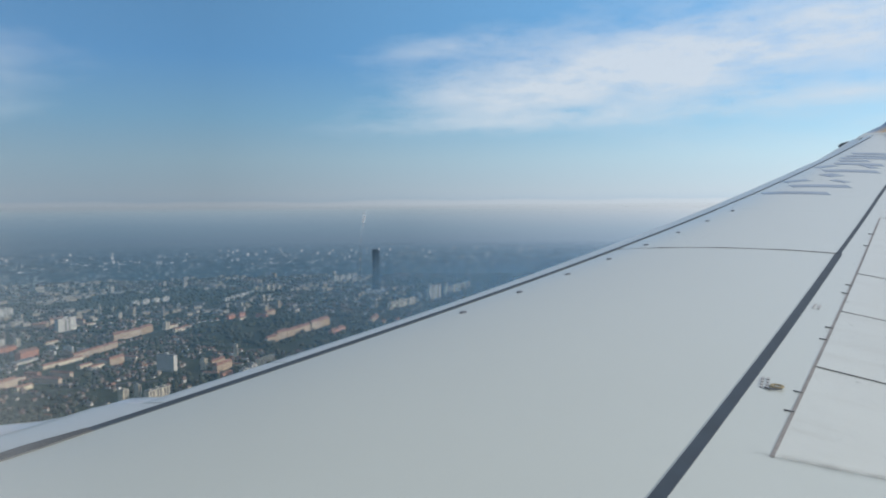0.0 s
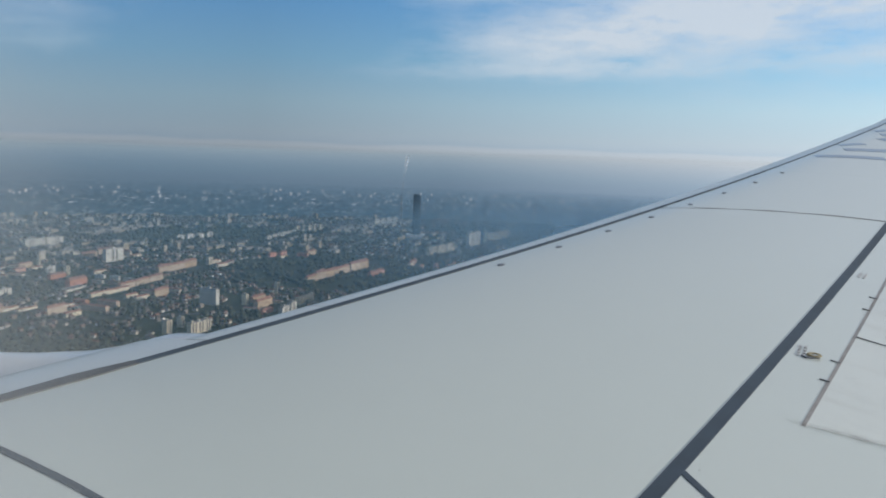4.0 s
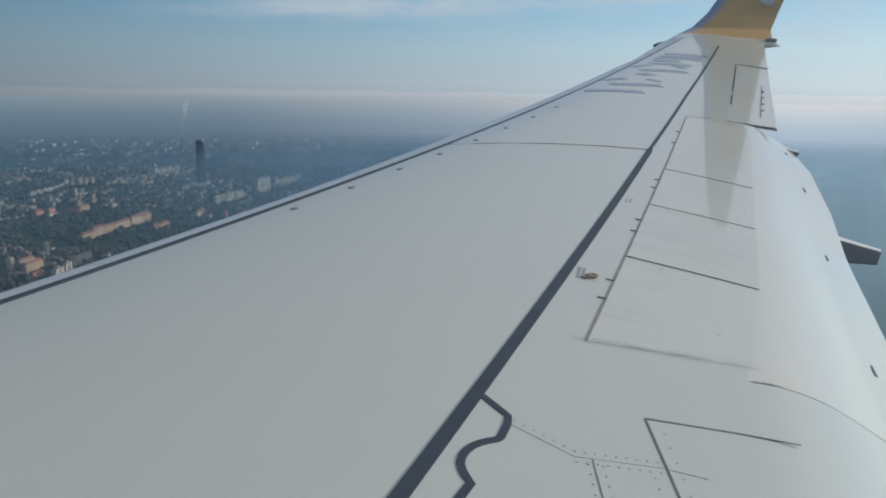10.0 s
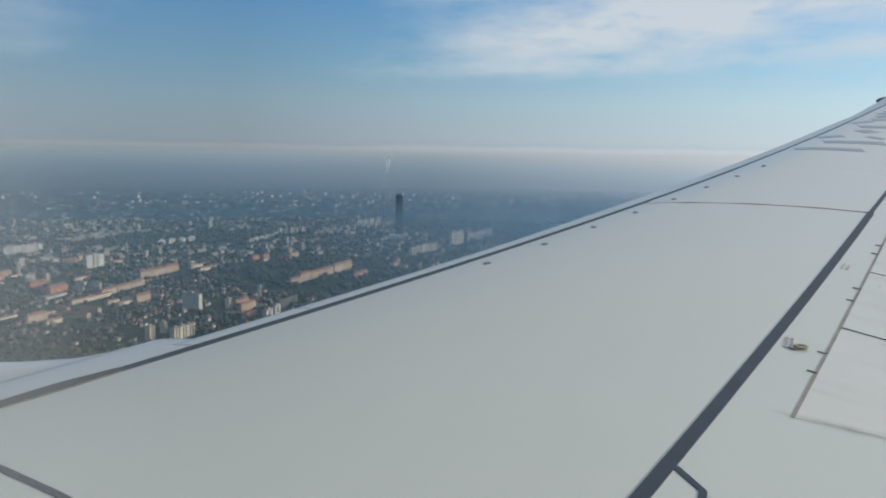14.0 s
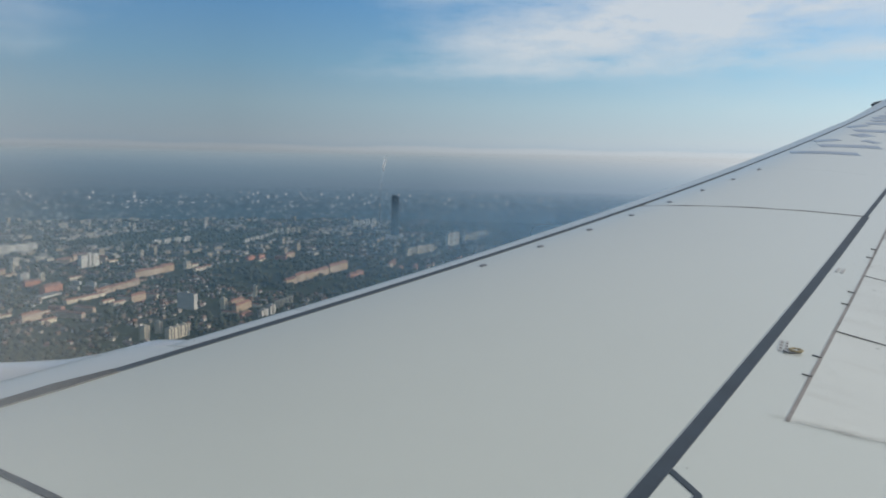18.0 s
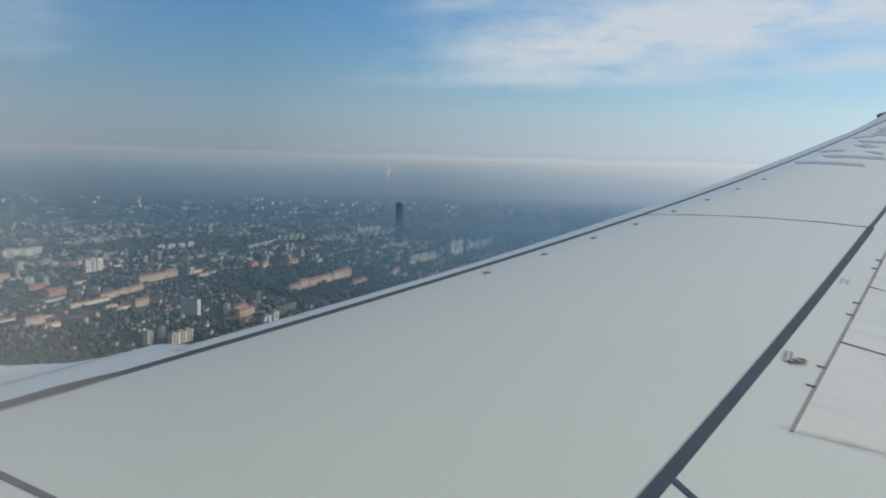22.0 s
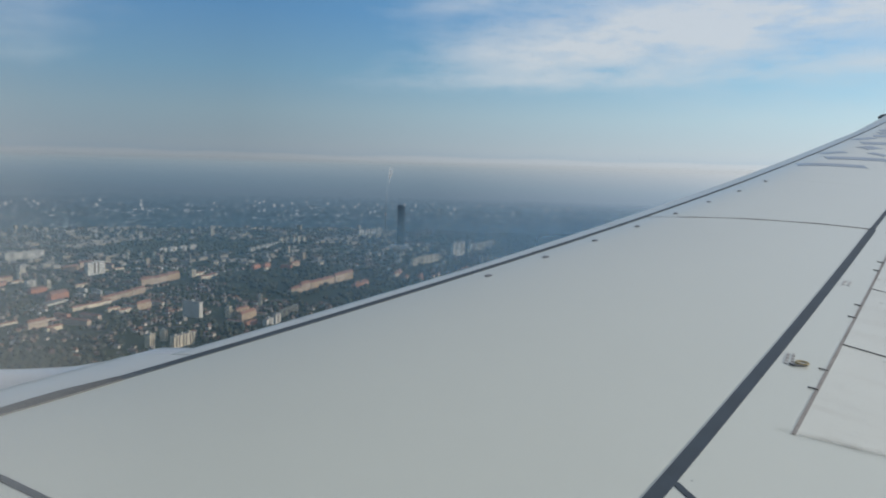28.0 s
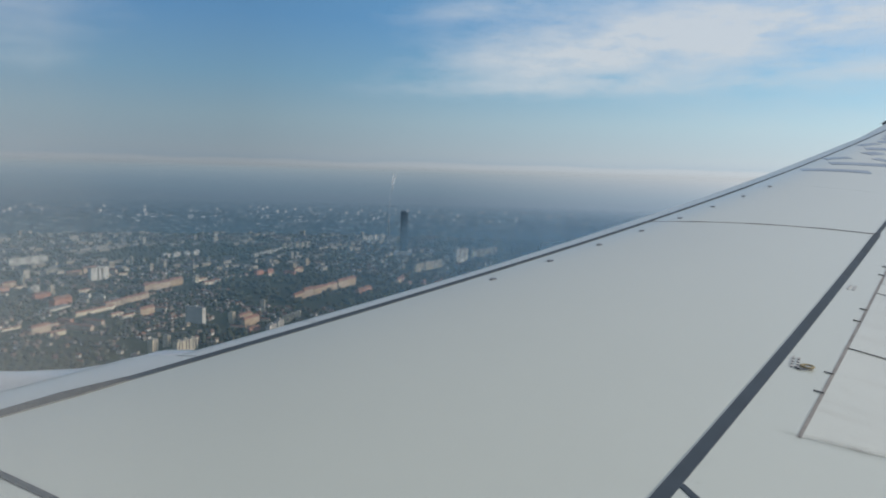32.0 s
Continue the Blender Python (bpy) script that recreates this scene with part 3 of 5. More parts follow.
emblem("emblem", [(9.66, 2.20), (9.71, 2.23), (9.76, 2.16), (9.84, 2.145), (9.94, 2.15), (10.04, 2.13), (10.09, 2.09), (10.08, 2.02), (10.04, 1.96), (9.94, 1.96), (9.86, 2.0), (9.78, 2.08), (9.69, 2.10)])
lathe("tip_light", [0.012, 0.05, 0.075, 0.07, 0.03], [(7.86, 15.6, 1.20), (7.90, 15.6, 1.205), (8.0, 15.62, 1.215), (8.2, 15.68, 1.23), (8.42, 15.74, 1.24)], LAMP, wing,
      "dark glass navigation light at the wing tip", squash=0.8)
lathe("tail_light", [0.012, 0.034, 0.034, 0.022], [(9.88, 16.05, 1.37), (9.91, 16.05, 1.37), (10.05, 16.05, 1.37), (10.07, 16.05, 1.37)], STEEL, wing, "small dark light housing")

# tank fittings along the front spar
bm = bmesh.new()
bmesh.ops.create_cone(bm, cap_ends=True, segments=18, radius1=0.021, radius2=0.017, depth=0.005)
bmesh.ops.scale(bm, vec=(1.0, 1.45, 1.0), verts=bm.verts)
bolt_me = bpy.data.meshes.new("tank_fitting")
bm.to_mesh(bolt_me)
bm.free()
bolt_me.materials.append(FITTING)
for i, (x, y) in enumerate(((3.846, 6.017), (4.098, 6.553), (4.354, 7.101), (4.614, 7.636), (4.886, 8.191), (5.155, 8.745), (5.438, 9.307), (5.713, 9.862))):
    b = put("tank_fitting", bolt_me, wing, "dark oval tank fitting" if i == 0 else "")
    b.matrix_basis = pose(x, y, ztop(x, y) + 0.002, 0, 3, -24)
# yellow escape-rope ring and stencilled bars
rx, ry = 5.462, 5.33
bm = bmesh.new()
N, K = 20, 8
for i in range(N):
    for k in range(K):
        a, b = 2 * math.pi * i / N, 2 * math.pi * k / K
        r = 0.024 + 0.009 * math.cos(b)
        bm.verts.new((rx + r * math.cos(a), ry + r * math.sin(a), ztop(rx, ry) + 0.008 + 0.0035 * math.sin(b)))
bm.verts.ensure_lookup_table()
for i in range(N):
    for k in range(K):
        bm.faces.new([bm.verts[q] for q in (i * K + k, ((i + 1) % N) * K + k, ((i + 1) % N) * K + (k + 1) % K, i * K + (k + 1) % K)])
ring_me = bpy.data.meshes.new("escape_ring")
bm.to_mesh(ring_me)
bm.free()
ring_me.materials.append(YELLOWM)
ring = put("escape_ring", ring_me, wing, "small yellow metal ring on the wing")
ribbon("rope_hook", [(rx - 0.058, ry - 0.028), (rx - 0.038, ry - 0.043), (rx - 0.008, ry - 0.030), (rx + 0.02, ry - 0.010)], 0.008, FITTING, ring, off=0.008, step=0.02, thick=0.006)
lathe("ring_base", [0.004, 0.015, 0.016], [(0, 0, 0), (0.001, 0, 0), (0.004, 0, 0)], EMBLEM, ring).matrix_basis = pose(rx, ry, ztop(rx, ry) + 0.006, 0, 90, 0)
for i in range(2):
    for k in range(4):
        a, b = rx - 0.072 + 0.024 * i + 0.007 * k, ry - 0.03 + 0.036 * k
        ribbon("stencil_bar", [(a, b), (a + 0.005, b + 0.026)], 0.013, GREYM, wing, off=0.004, step=0.05)
for i in range(2):
    ribbon("stencil_bar", [(5.872 + 0.028 * i, 6.73 - 0.006 * i), (5.905 + 0.028 * i, 6.825 - 0.006 * i)], 0.014, GREYM, wing, off=0.003, step=0.05)
# registration shown as plain bars, its strokes running across the chord
for ax, ay, bx, by, w in ((6.12, 10.93, 6.807, 10.972, 0.15), (6.48, 11.39, 7.12, 11.47, 0.16), (6.47, 11.72, 6.75, 11.83, 0.12), (7.02, 11.85, 7.16, 11.72, 0.12),
                          (6.985, 12.13, 7.165, 12.25, 0.19), (7.05, 12.52, 7.69, 12.57, 0.17), (7.03, 12.80, 7.27, 12.945, 0.13), (7.62, 13.0, 7.72, 12.82, 0.13),
                          (7.295, 13.10, 7.87, 13.09, 0.16), (7.40, 13.34, 7.77, 13.37, 0.15), (7.471, 13.57, 8.143, 13.62, 0.15), (7.58, 13.76, 8.20, 13.78, 0.10),
                          (7.702, 13.98, 8.333, 13.962, 0.15)):
    ribbon("marking_bar", [(ax, ay), (bx, by)], w, LETTER, wing, off=0.003, step=0.1)

# engine cowl and pylon ahead of the wing
lathe("engine_cowl", [0.70, 0.92, 1.02, 1.06, 1.05, 1.0, 0.85], [(-2.3, 4.83, -1.54), (-2.1, 4.83, -1.54), (-1.6, 4.83, -1.54), (-0.6, 4.83, -1.52), (0.6, 4.83, -1.47), (1.6, 4.83, -1.42), (2.6, 4.83, -1.40)],
            WHITE, wing, "white engine cowl below the leading edge", n=36)
top, low = [], []
for x, z, w in ((0.2, -0.24, 0.12), (0.9, -0.18, 0.26), (1.48, -0.112, 0.34), (1.85, -0.050, 0.38), (2.13, 0.028, 0.38), (2.40, 0.124, 0.36), (2.57, 0.146, 0.32), (2.95, 0.17, 0.30)):
    top.append([(x, 4.83 + w * s, z - 0.26 * s * s) for s in lin(-1, 1, 9)])
    low.append([(x, 4.83 + w * s, z - 0.9) for s in lin(-1, 1, 9)])
solid("engine_pylon", top, low, WHITE, wing, "white engine pylon fairing")

# rivets round the access panels
bm = bmesh.new()
bmesh.ops.create_cone(bm, cap_ends=True, segments=10, radius1=0.0036, radius2=0.0028, depth=0.002)
rivet_me = bpy.data.meshes.new("rivet")
bm.to_mesh(rivet_me)
bm.free()
rivet_me.materials.append(RIVETM)
for (ax, ay), (bx, by), n in (((5.02, 3.93), (5.20, 3.80), 7), ((5.20, 3.80), (5.46, 3.805), 9), ((5.20, 3.745), (5.46, 3.752), 9), ((5.282, 3.74), (5.30, 3.20), 12),
                              ((5.235, 3.74), (5.245, 3.20), 12), ((5.435, 3.72), (5.455, 3.20), 11), ((5.52, 3.98), (5.535, 3.25), 10), ((4.97, 4.10), (4.94, 4.24), 3)):
    for i in range(n):
        u = i / (n - 1)
        x, y = ax + (bx - ax) * u, ay + (by - ay) * u
        put("rivet", rivet_me, wing).matrix_basis = pose(x, y, ztop(x, y) + 0.0015)


# cabin shell round the eye, open at the window
def fuselage():
    rad, zc, thick = 1.88, 1.0, 0.06
    xs = [-7.0, -5.0, -3.0, -1.0, 1.0, 3.0, 4.25, 4.6, 5.0, 5.4, 7.0, 9.0, 11.0, 13.0, 15.0]
    th = [2, 9, 16, 23, 30] + list(range(42, 354, 12))
    verts, faces = [], []
    for r in (rad, rad - thick):
        for x in xs:
            verts += [(x, r * math.cos(radians(a)), zc + r * math.sin(radians(a))) for a in th]
    n, o = len(th), len(xs) * len(th)
    hole = lambda i, k: 4.2 < xs[i] < 5.3 and k < 4
    for i in range(len(xs) - 1):
        for k in range(n):
            a, b = i * n + k, i * n + (k + 1) % n
            if not hole(i, k):
                faces.append((a, b, b + n, a + n))
                faces.append((o + a + n, o + b + n, o + b, o + a))
    for k in range(n):
        a, b = k, (k + 1) % n
        faces.append((b, a, o + a, o + b))
        a, b = a + o - n, b + o - n
        faces.append((a, b, o + b, o + a))
    i0, i1 = 6, 9
    for k in range(4):
        for i, s in ((i0, 1), (i1, -1)):
            a, b = i * n + k, i * n + k + 1
            faces.append((a, b, o + b, o + a)[::s])
    for i in range(i0, i1):
        for k, s in ((0, -1), (4, 1)):
            a, b = i * n + k, (i + 1) * n + k
            faces.append((a, b, o + b, o + a)[::s])
    me = mesh_of("fuselage", verts, faces, WHITE, True)
    me.set_sharp_from_angle(angle=radians(40))
    put("fuselage", me, wing, "plain white cabin shell with a window opening")
    for x, s in ((-7.0, 1), (15.0, -1)):
        pts = [(x, (rad - thick) * math.cos(radians(a)), zc + (rad - thick) * math.sin(radians(a))) for a in th]
        me = mesh_of("bulkhead", pts + [(p[0] + 0.05 * s, p[1], p[2]) for p in pts],
                     [tuple(range(n)), tuple(range(n, 2 * n))[::-1]] + [(k, (k + 1) % n, n + (k + 1) % n, n + k) for k in range(n)], WHITE)
        put("bulkhead", me, wing)


fuselage()


def pane_material():
    """Clear acrylic with a pale streaky film, thickened forward to fit the veil at the view's left."""
    m = bpy.data.materials.new("window_acrylic")
    nt = tree_of(m)
    pos = nd(nt, "ShaderNodeTexCoord").outputs["Object"]
    s = nd(nt, "ShaderNodeSeparateXYZ", {0: pos})
    run = nd(nt, "ShaderNodeCombineXYZ", {0: mth(nt, "MULTIPLY", s.outputs[0], 55.0), 1: 0.0, 2: mth(nt, "MULTIPLY", s.outputs[2], 5.0)}).outputs[0]
    streak = nd(nt, "ShaderNodeTexNoise", {"Vector": run, "Scale": 1.0, "Detail": 3.0}).outputs[0]
    cloud = nd(nt, "ShaderNodeTexNoise", {"Vector": pos, "Scale": 14.0, "Detail": 3.0}).outputs[0]
    rim = ramp(nt, mth(nt, "MULTIPLY_ADD", s.outputs[0], 5.0, -22.75, clamp=True), [(0.0, 0.11), (0.22, 0.08), (0.36, 0.034), (0.52, 0.012), (0.75, 0.006), (1.0, 0.004)])
    film = mth(nt, "MULTIPLY", rim, mth(nt, "MULTIPLY_ADD", streak, 0.7, mth(nt, "MULTIPLY_ADD", cloud, 0.5, 0.4)), clamp=True)
    pale_film = nd(nt, "ShaderNodeBsdfTranslucent", {"Color": (0.88, 0.85, 0.80, 1)})
    mix = nd(nt, "ShaderNodeMixShader", {0: film, 1: nd(nt, "ShaderNodeBsdfTransparent").outputs[0], 2: pale_film.outputs[0]})
    nd(nt, "ShaderNodeOutputMaterial", {"Surface": mix.outputs[0]})
    return m


def window_pane():
    rings = []
    for r in (1.855, 1.845):
        rings.append([[(x, r * math.cos(radians(a)), 1.0 + r * math.sin(radians(a))) for x in lin(4.27, 5.38, 9)] for a in lin(3, 29, 9)])
    ob = solid("window_pane", rings[0], rings[1], pane_material(), wing, "clear acrylic window pane, a pale streaky film thickening forward")
    ob.visible_shadow = False


window_pane()

# ---- ground, haze and far distance ----
def ground_material():
    m = bpy.data.materials.new("city_ground")
    nt = tree_of(m)
    pos = nd(nt, "ShaderNodeTexCoord").outputs["Object"]
    big = nd(nt, "ShaderNodeTexNoise", {"Vector": pos, "Scale": 0.0022, "Detail": 4.0}).outputs[0]
    mid = nd(nt, "ShaderNodeTexNoise", {"Vector": pos, "Scale": 0.014, "Detail": 5.0, "Roughness": 0.6}).outputs[0]
    fine = nd(nt, "ShaderNodeTexNoise", {"Vector": pos, "Scale": 0.11, "Detail": 3.0}).outputs[0]
    green = ramp(nt, mid, [(0.30, (0.020, 0.032, 0.016)), (0.48, (0.038, 0.052, 0.024)), (0.60, (0.052, 0.060, 0.034)), (0.72, (0.080, 0.078, 0.055))])
    town = ramp(nt, fine, [(0.32, (0.022, 0.032, 0.018)), (0.5, (0.052, 0.056, 0.04)), (0.62, (0.065, 0.066, 0.056)), (0.78, (0.11, 0.105, 0.095))])
    b = nd(nt, "ShaderNodeBsdfPrincipled", {"Base Color": mixc(nt, ramp(nt, big, [(0.38, 0.0), (0.58, 1.0)]), green, town), "Roughness": 0.95,
                                            "Specular IOR Level": 0.1})
    nd(nt, "ShaderNodeOutputMaterial", {"Surface": b.outputs[0]})
    return m


REACH = 4960.0
ring = [(math.cos(2 * math.pi * k / 96), math.sin(2 * math.pi * k / 96)) for k in range(96)]
ground = put("ground", mesh_of("ground", [(REACH * c, REACH * s, 0) for c, s in ring], [tuple(range(96))], ground_material()))
tagged(ground, "green and grey city ground fading into haze", "ground", kind="structure")


def backdrop_material():
    """A glowing wall painted with the far city and the haze on the horizon."""
    m = bpy.data.materials.new("painted_distance")
    nt = tree_of(m)
    pos = nd(nt, "ShaderNodeTexCoord").outputs["Object"]
    s = nd(nt, "ShaderNodeSeparateXYZ", {0: pos})
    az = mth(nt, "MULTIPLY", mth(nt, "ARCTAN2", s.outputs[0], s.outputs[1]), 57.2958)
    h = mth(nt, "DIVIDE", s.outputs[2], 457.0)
    # haze by height and brightening sunward are painted into the glow
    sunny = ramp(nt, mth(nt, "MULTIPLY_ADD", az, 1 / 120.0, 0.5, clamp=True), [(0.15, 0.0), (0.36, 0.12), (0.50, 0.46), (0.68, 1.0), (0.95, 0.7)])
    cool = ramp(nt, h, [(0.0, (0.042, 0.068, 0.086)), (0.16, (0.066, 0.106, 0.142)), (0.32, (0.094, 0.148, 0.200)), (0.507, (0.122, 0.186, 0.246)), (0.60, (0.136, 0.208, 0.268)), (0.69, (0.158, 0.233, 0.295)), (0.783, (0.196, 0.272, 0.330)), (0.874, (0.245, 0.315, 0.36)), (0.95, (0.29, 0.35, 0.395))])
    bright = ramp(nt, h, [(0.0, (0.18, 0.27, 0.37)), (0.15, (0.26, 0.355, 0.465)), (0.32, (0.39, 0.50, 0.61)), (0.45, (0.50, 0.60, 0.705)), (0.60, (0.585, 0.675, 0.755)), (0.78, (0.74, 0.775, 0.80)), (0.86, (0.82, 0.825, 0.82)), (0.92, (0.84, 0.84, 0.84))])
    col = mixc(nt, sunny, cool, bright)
    flat = nd(nt, "ShaderNodeCombineXYZ", {0: mth(nt, "MULTIPLY", az, 5.0), 1: mth(nt, "MULTIPLY", s.outputs[2], 0.16), 2: 0.0}).outputs[0]
    cells = nd(nt, "ShaderNodeTexVoronoi", {"Vector": flat, "Scale": 1.0}, distance="CHEBYCHEV")
    spread = nd(nt, "ShaderNodeTexNoise", {"Vector": flat, "Scale": 0.11, "Detail": 4.0}).outputs[0]
    spot = mth(nt, "LESS_THAN", cells.outputs["Distance"], 0.24)
    pick = mth(nt, "MULTIPLY", spot, mth(nt, "GREATER_THAN", nd(nt, "ShaderNodeSeparateColor", {0: cells.outputs["Color"]}).outputs[0], 0.28))
    pick = mth(nt, "MULTIPLY", pick, ramp(nt, spread, [(0.48, 0.0), (0.60, 1.0)]))
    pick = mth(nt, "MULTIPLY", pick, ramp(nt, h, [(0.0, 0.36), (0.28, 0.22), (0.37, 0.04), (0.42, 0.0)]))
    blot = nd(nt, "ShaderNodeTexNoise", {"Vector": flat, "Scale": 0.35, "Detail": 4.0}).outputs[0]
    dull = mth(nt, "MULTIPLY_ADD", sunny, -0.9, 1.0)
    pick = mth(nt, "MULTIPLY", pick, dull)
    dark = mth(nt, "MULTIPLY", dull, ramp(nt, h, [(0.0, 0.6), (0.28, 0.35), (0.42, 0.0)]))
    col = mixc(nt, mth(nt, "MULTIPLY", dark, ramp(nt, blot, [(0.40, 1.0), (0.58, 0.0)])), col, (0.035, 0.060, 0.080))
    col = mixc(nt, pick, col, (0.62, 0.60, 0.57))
    # painted rows of far tower blocks, and low halls nearer than they
    for sx, sz, cut, lo, gain, seed in ((3.6, 0.036, 0.40, [(0.14, 0.2), (0.26, 0.85), (0.34, 0.85), (0.38, 0.0)], 0.46, 11.0), (2.4, 0.11, 0.50, [(0.0, 0.7), (0.24, 1.0), (0.32, 0.0)], 0.5, 37.0)):
        grid = nd(nt, "ShaderNodeCombineXYZ", {0: mth(nt, "MULTIPLY_ADD", az, sx, seed), 1: mth(nt, "MULTIPLY", s.outputs[2], sz), 2: seed}).outputs[0]
        box = nd(nt, "ShaderNodeTexVoronoi", {"Vector": grid, "Scale": 1.0}, distance="CHEBYCHEV")
        tint = nd(nt, "ShaderNodeSeparateColor", {0: box.outputs["Color"]})
        here = mth(nt, "MULTIPLY", mth(nt, "LESS_THAN", box.outputs["Distance"], mth(nt, "MULTIPLY_ADD", tint.outputs[1], 0.22, 0.12)), mth(nt, "GREATER_THAN", tint.outputs[0], cut))
        group = nd(nt, "ShaderNodeTexNoise", {"Vector": grid, "Scale": 0.22, "Detail": 3.0}).outputs[0]
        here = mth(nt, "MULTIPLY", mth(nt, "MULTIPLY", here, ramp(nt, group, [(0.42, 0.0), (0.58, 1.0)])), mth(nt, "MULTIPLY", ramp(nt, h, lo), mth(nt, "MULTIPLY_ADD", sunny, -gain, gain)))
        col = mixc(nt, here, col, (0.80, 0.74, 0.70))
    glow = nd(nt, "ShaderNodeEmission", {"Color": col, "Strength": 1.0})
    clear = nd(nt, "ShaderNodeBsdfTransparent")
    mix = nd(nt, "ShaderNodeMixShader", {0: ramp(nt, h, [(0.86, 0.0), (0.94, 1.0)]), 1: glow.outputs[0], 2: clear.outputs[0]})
    nd(nt, "ShaderNodeOutputMaterial", {"Surface": mix.outputs[0]})
    return m


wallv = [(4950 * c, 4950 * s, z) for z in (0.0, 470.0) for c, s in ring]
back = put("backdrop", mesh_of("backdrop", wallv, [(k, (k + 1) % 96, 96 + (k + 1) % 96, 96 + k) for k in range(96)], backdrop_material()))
tagged(back, "glowing backdrop painted with far city and haze along the horizon", "backdrop", kind="structure")


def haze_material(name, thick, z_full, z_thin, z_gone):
    """A see-through sheet painted as haze; scatters light both ways, clear at its foot and top, with drifting patches.
    """
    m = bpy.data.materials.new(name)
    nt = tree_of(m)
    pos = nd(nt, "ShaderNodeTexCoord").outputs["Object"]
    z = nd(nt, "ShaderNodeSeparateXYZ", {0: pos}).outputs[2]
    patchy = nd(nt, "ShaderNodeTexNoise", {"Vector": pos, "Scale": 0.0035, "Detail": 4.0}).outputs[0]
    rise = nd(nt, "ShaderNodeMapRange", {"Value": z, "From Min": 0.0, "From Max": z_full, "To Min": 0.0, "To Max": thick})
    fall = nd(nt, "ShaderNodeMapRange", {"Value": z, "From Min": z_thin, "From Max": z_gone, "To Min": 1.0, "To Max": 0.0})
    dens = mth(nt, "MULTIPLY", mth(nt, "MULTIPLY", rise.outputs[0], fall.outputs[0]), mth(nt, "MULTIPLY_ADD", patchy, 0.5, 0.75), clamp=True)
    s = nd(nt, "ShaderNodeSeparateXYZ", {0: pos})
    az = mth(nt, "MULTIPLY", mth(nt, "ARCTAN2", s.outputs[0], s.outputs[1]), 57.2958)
    # sunward glow put into the colour: paler and denser by azimuth
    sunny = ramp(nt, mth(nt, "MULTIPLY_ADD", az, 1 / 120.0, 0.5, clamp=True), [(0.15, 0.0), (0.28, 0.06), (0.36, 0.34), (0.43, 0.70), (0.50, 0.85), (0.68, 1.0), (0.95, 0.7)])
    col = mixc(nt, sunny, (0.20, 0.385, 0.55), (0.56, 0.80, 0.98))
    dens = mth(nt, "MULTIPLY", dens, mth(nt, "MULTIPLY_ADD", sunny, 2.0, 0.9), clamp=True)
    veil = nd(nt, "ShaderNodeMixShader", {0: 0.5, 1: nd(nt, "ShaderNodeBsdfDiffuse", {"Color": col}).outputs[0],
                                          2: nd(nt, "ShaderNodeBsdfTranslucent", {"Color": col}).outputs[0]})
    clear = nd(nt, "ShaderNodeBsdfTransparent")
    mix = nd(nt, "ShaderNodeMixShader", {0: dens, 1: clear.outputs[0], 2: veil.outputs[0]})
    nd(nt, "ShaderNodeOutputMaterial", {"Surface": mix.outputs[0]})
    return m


# sheets standing in for haze, ringed round the eye one behind the other, over the whole city
SHEET_R = (1000, 1650, 2400, 3200, 4100, 4960)
for r0, r1, thick in zip(SHEET_R, SHEET_R[1:], (0.155, 0.15, 0.13, 0.13, 0.15)):
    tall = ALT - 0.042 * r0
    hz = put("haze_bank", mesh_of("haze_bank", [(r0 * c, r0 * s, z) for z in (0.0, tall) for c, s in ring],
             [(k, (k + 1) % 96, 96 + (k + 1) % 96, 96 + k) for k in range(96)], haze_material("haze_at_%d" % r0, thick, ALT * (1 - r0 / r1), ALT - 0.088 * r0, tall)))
    tagged(hz, "thin blue-grey see-through sheet standing in for haze over the city", "haze", kind="stuff")


# ---- city materials ----
def island_paint(name, cols, rough=0.85, windows=False, metal=0.0):
    """A wall or roof whose colour varies from building to building."""
    m = bpy.data.materials.new(name)
    nt = tree_of(m)
    rnd = nd(nt, "ShaderNodeNewGeometry").outputs["Random Per Island"]
    c = ramp(nt, rnd, [(i / max(1, len(cols) - 1), col) for i, col in enumerate(cols)])
    pos = nd(nt, "ShaderNodeTexCoord").outputs["Object"]
    n2 = nd(nt, "ShaderNodeTexNoise", {"Vector": pos, "Scale": 0.25, "Detail": 4.0}).outputs[0]
    c = mixc(nt, mth(nt, "MULTIPLY", n2, 0.45), c, (0.12, 0.11, 0.10))
    b = nd(nt, "ShaderNodeBsdfPrincipled", {"Base Color": c, "Roughness": rough, "Metallic": metal, "Specular IOR Level": 0.3})
    nd(nt, "ShaderNodeOutputMaterial", {"Surface": b.outputs[0]})
    return m


WALLS = island_paint("house_walls", [(0.70, 0.68, 0.64), (0.23, 0.20, 0.165), (0.18, 0.15, 0.12), (0.22, 0.175, 0.135), (0.50, 0.465, 0.40), (0.17, 0.17, 0.15), (0.22, 0.17, 0.13), (0.22, 0.20, 0.175), (0.16, 0.14, 0.12), (0.62, 0.60, 0.56)])
ROOFS = island_paint("house_roofs", [(0.160, 0.068, 0.044), (0.120, 0.080, 0.068), (0.080, 0.080, 0.080), (0.192, 0.080, 0.048), (0.136, 0.120, 0.112), (0.216, 0.192, 0.176)])
BLOCKW = island_paint("block_walls", [(0.331, 0.294, 0.233), (0.367, 0.348, 0.306), (0.294, 0.239, 0.165), (0.343, 0.318, 0.281), (0.257, 0.239, 0.214)])
FLATR = island_paint("flat_roofs", [(0.160, 0.152, 0.144), (0.176, 0.168, 0.160), (0.104, 0.104, 0.104), (0.216, 0.208, 0.200)])
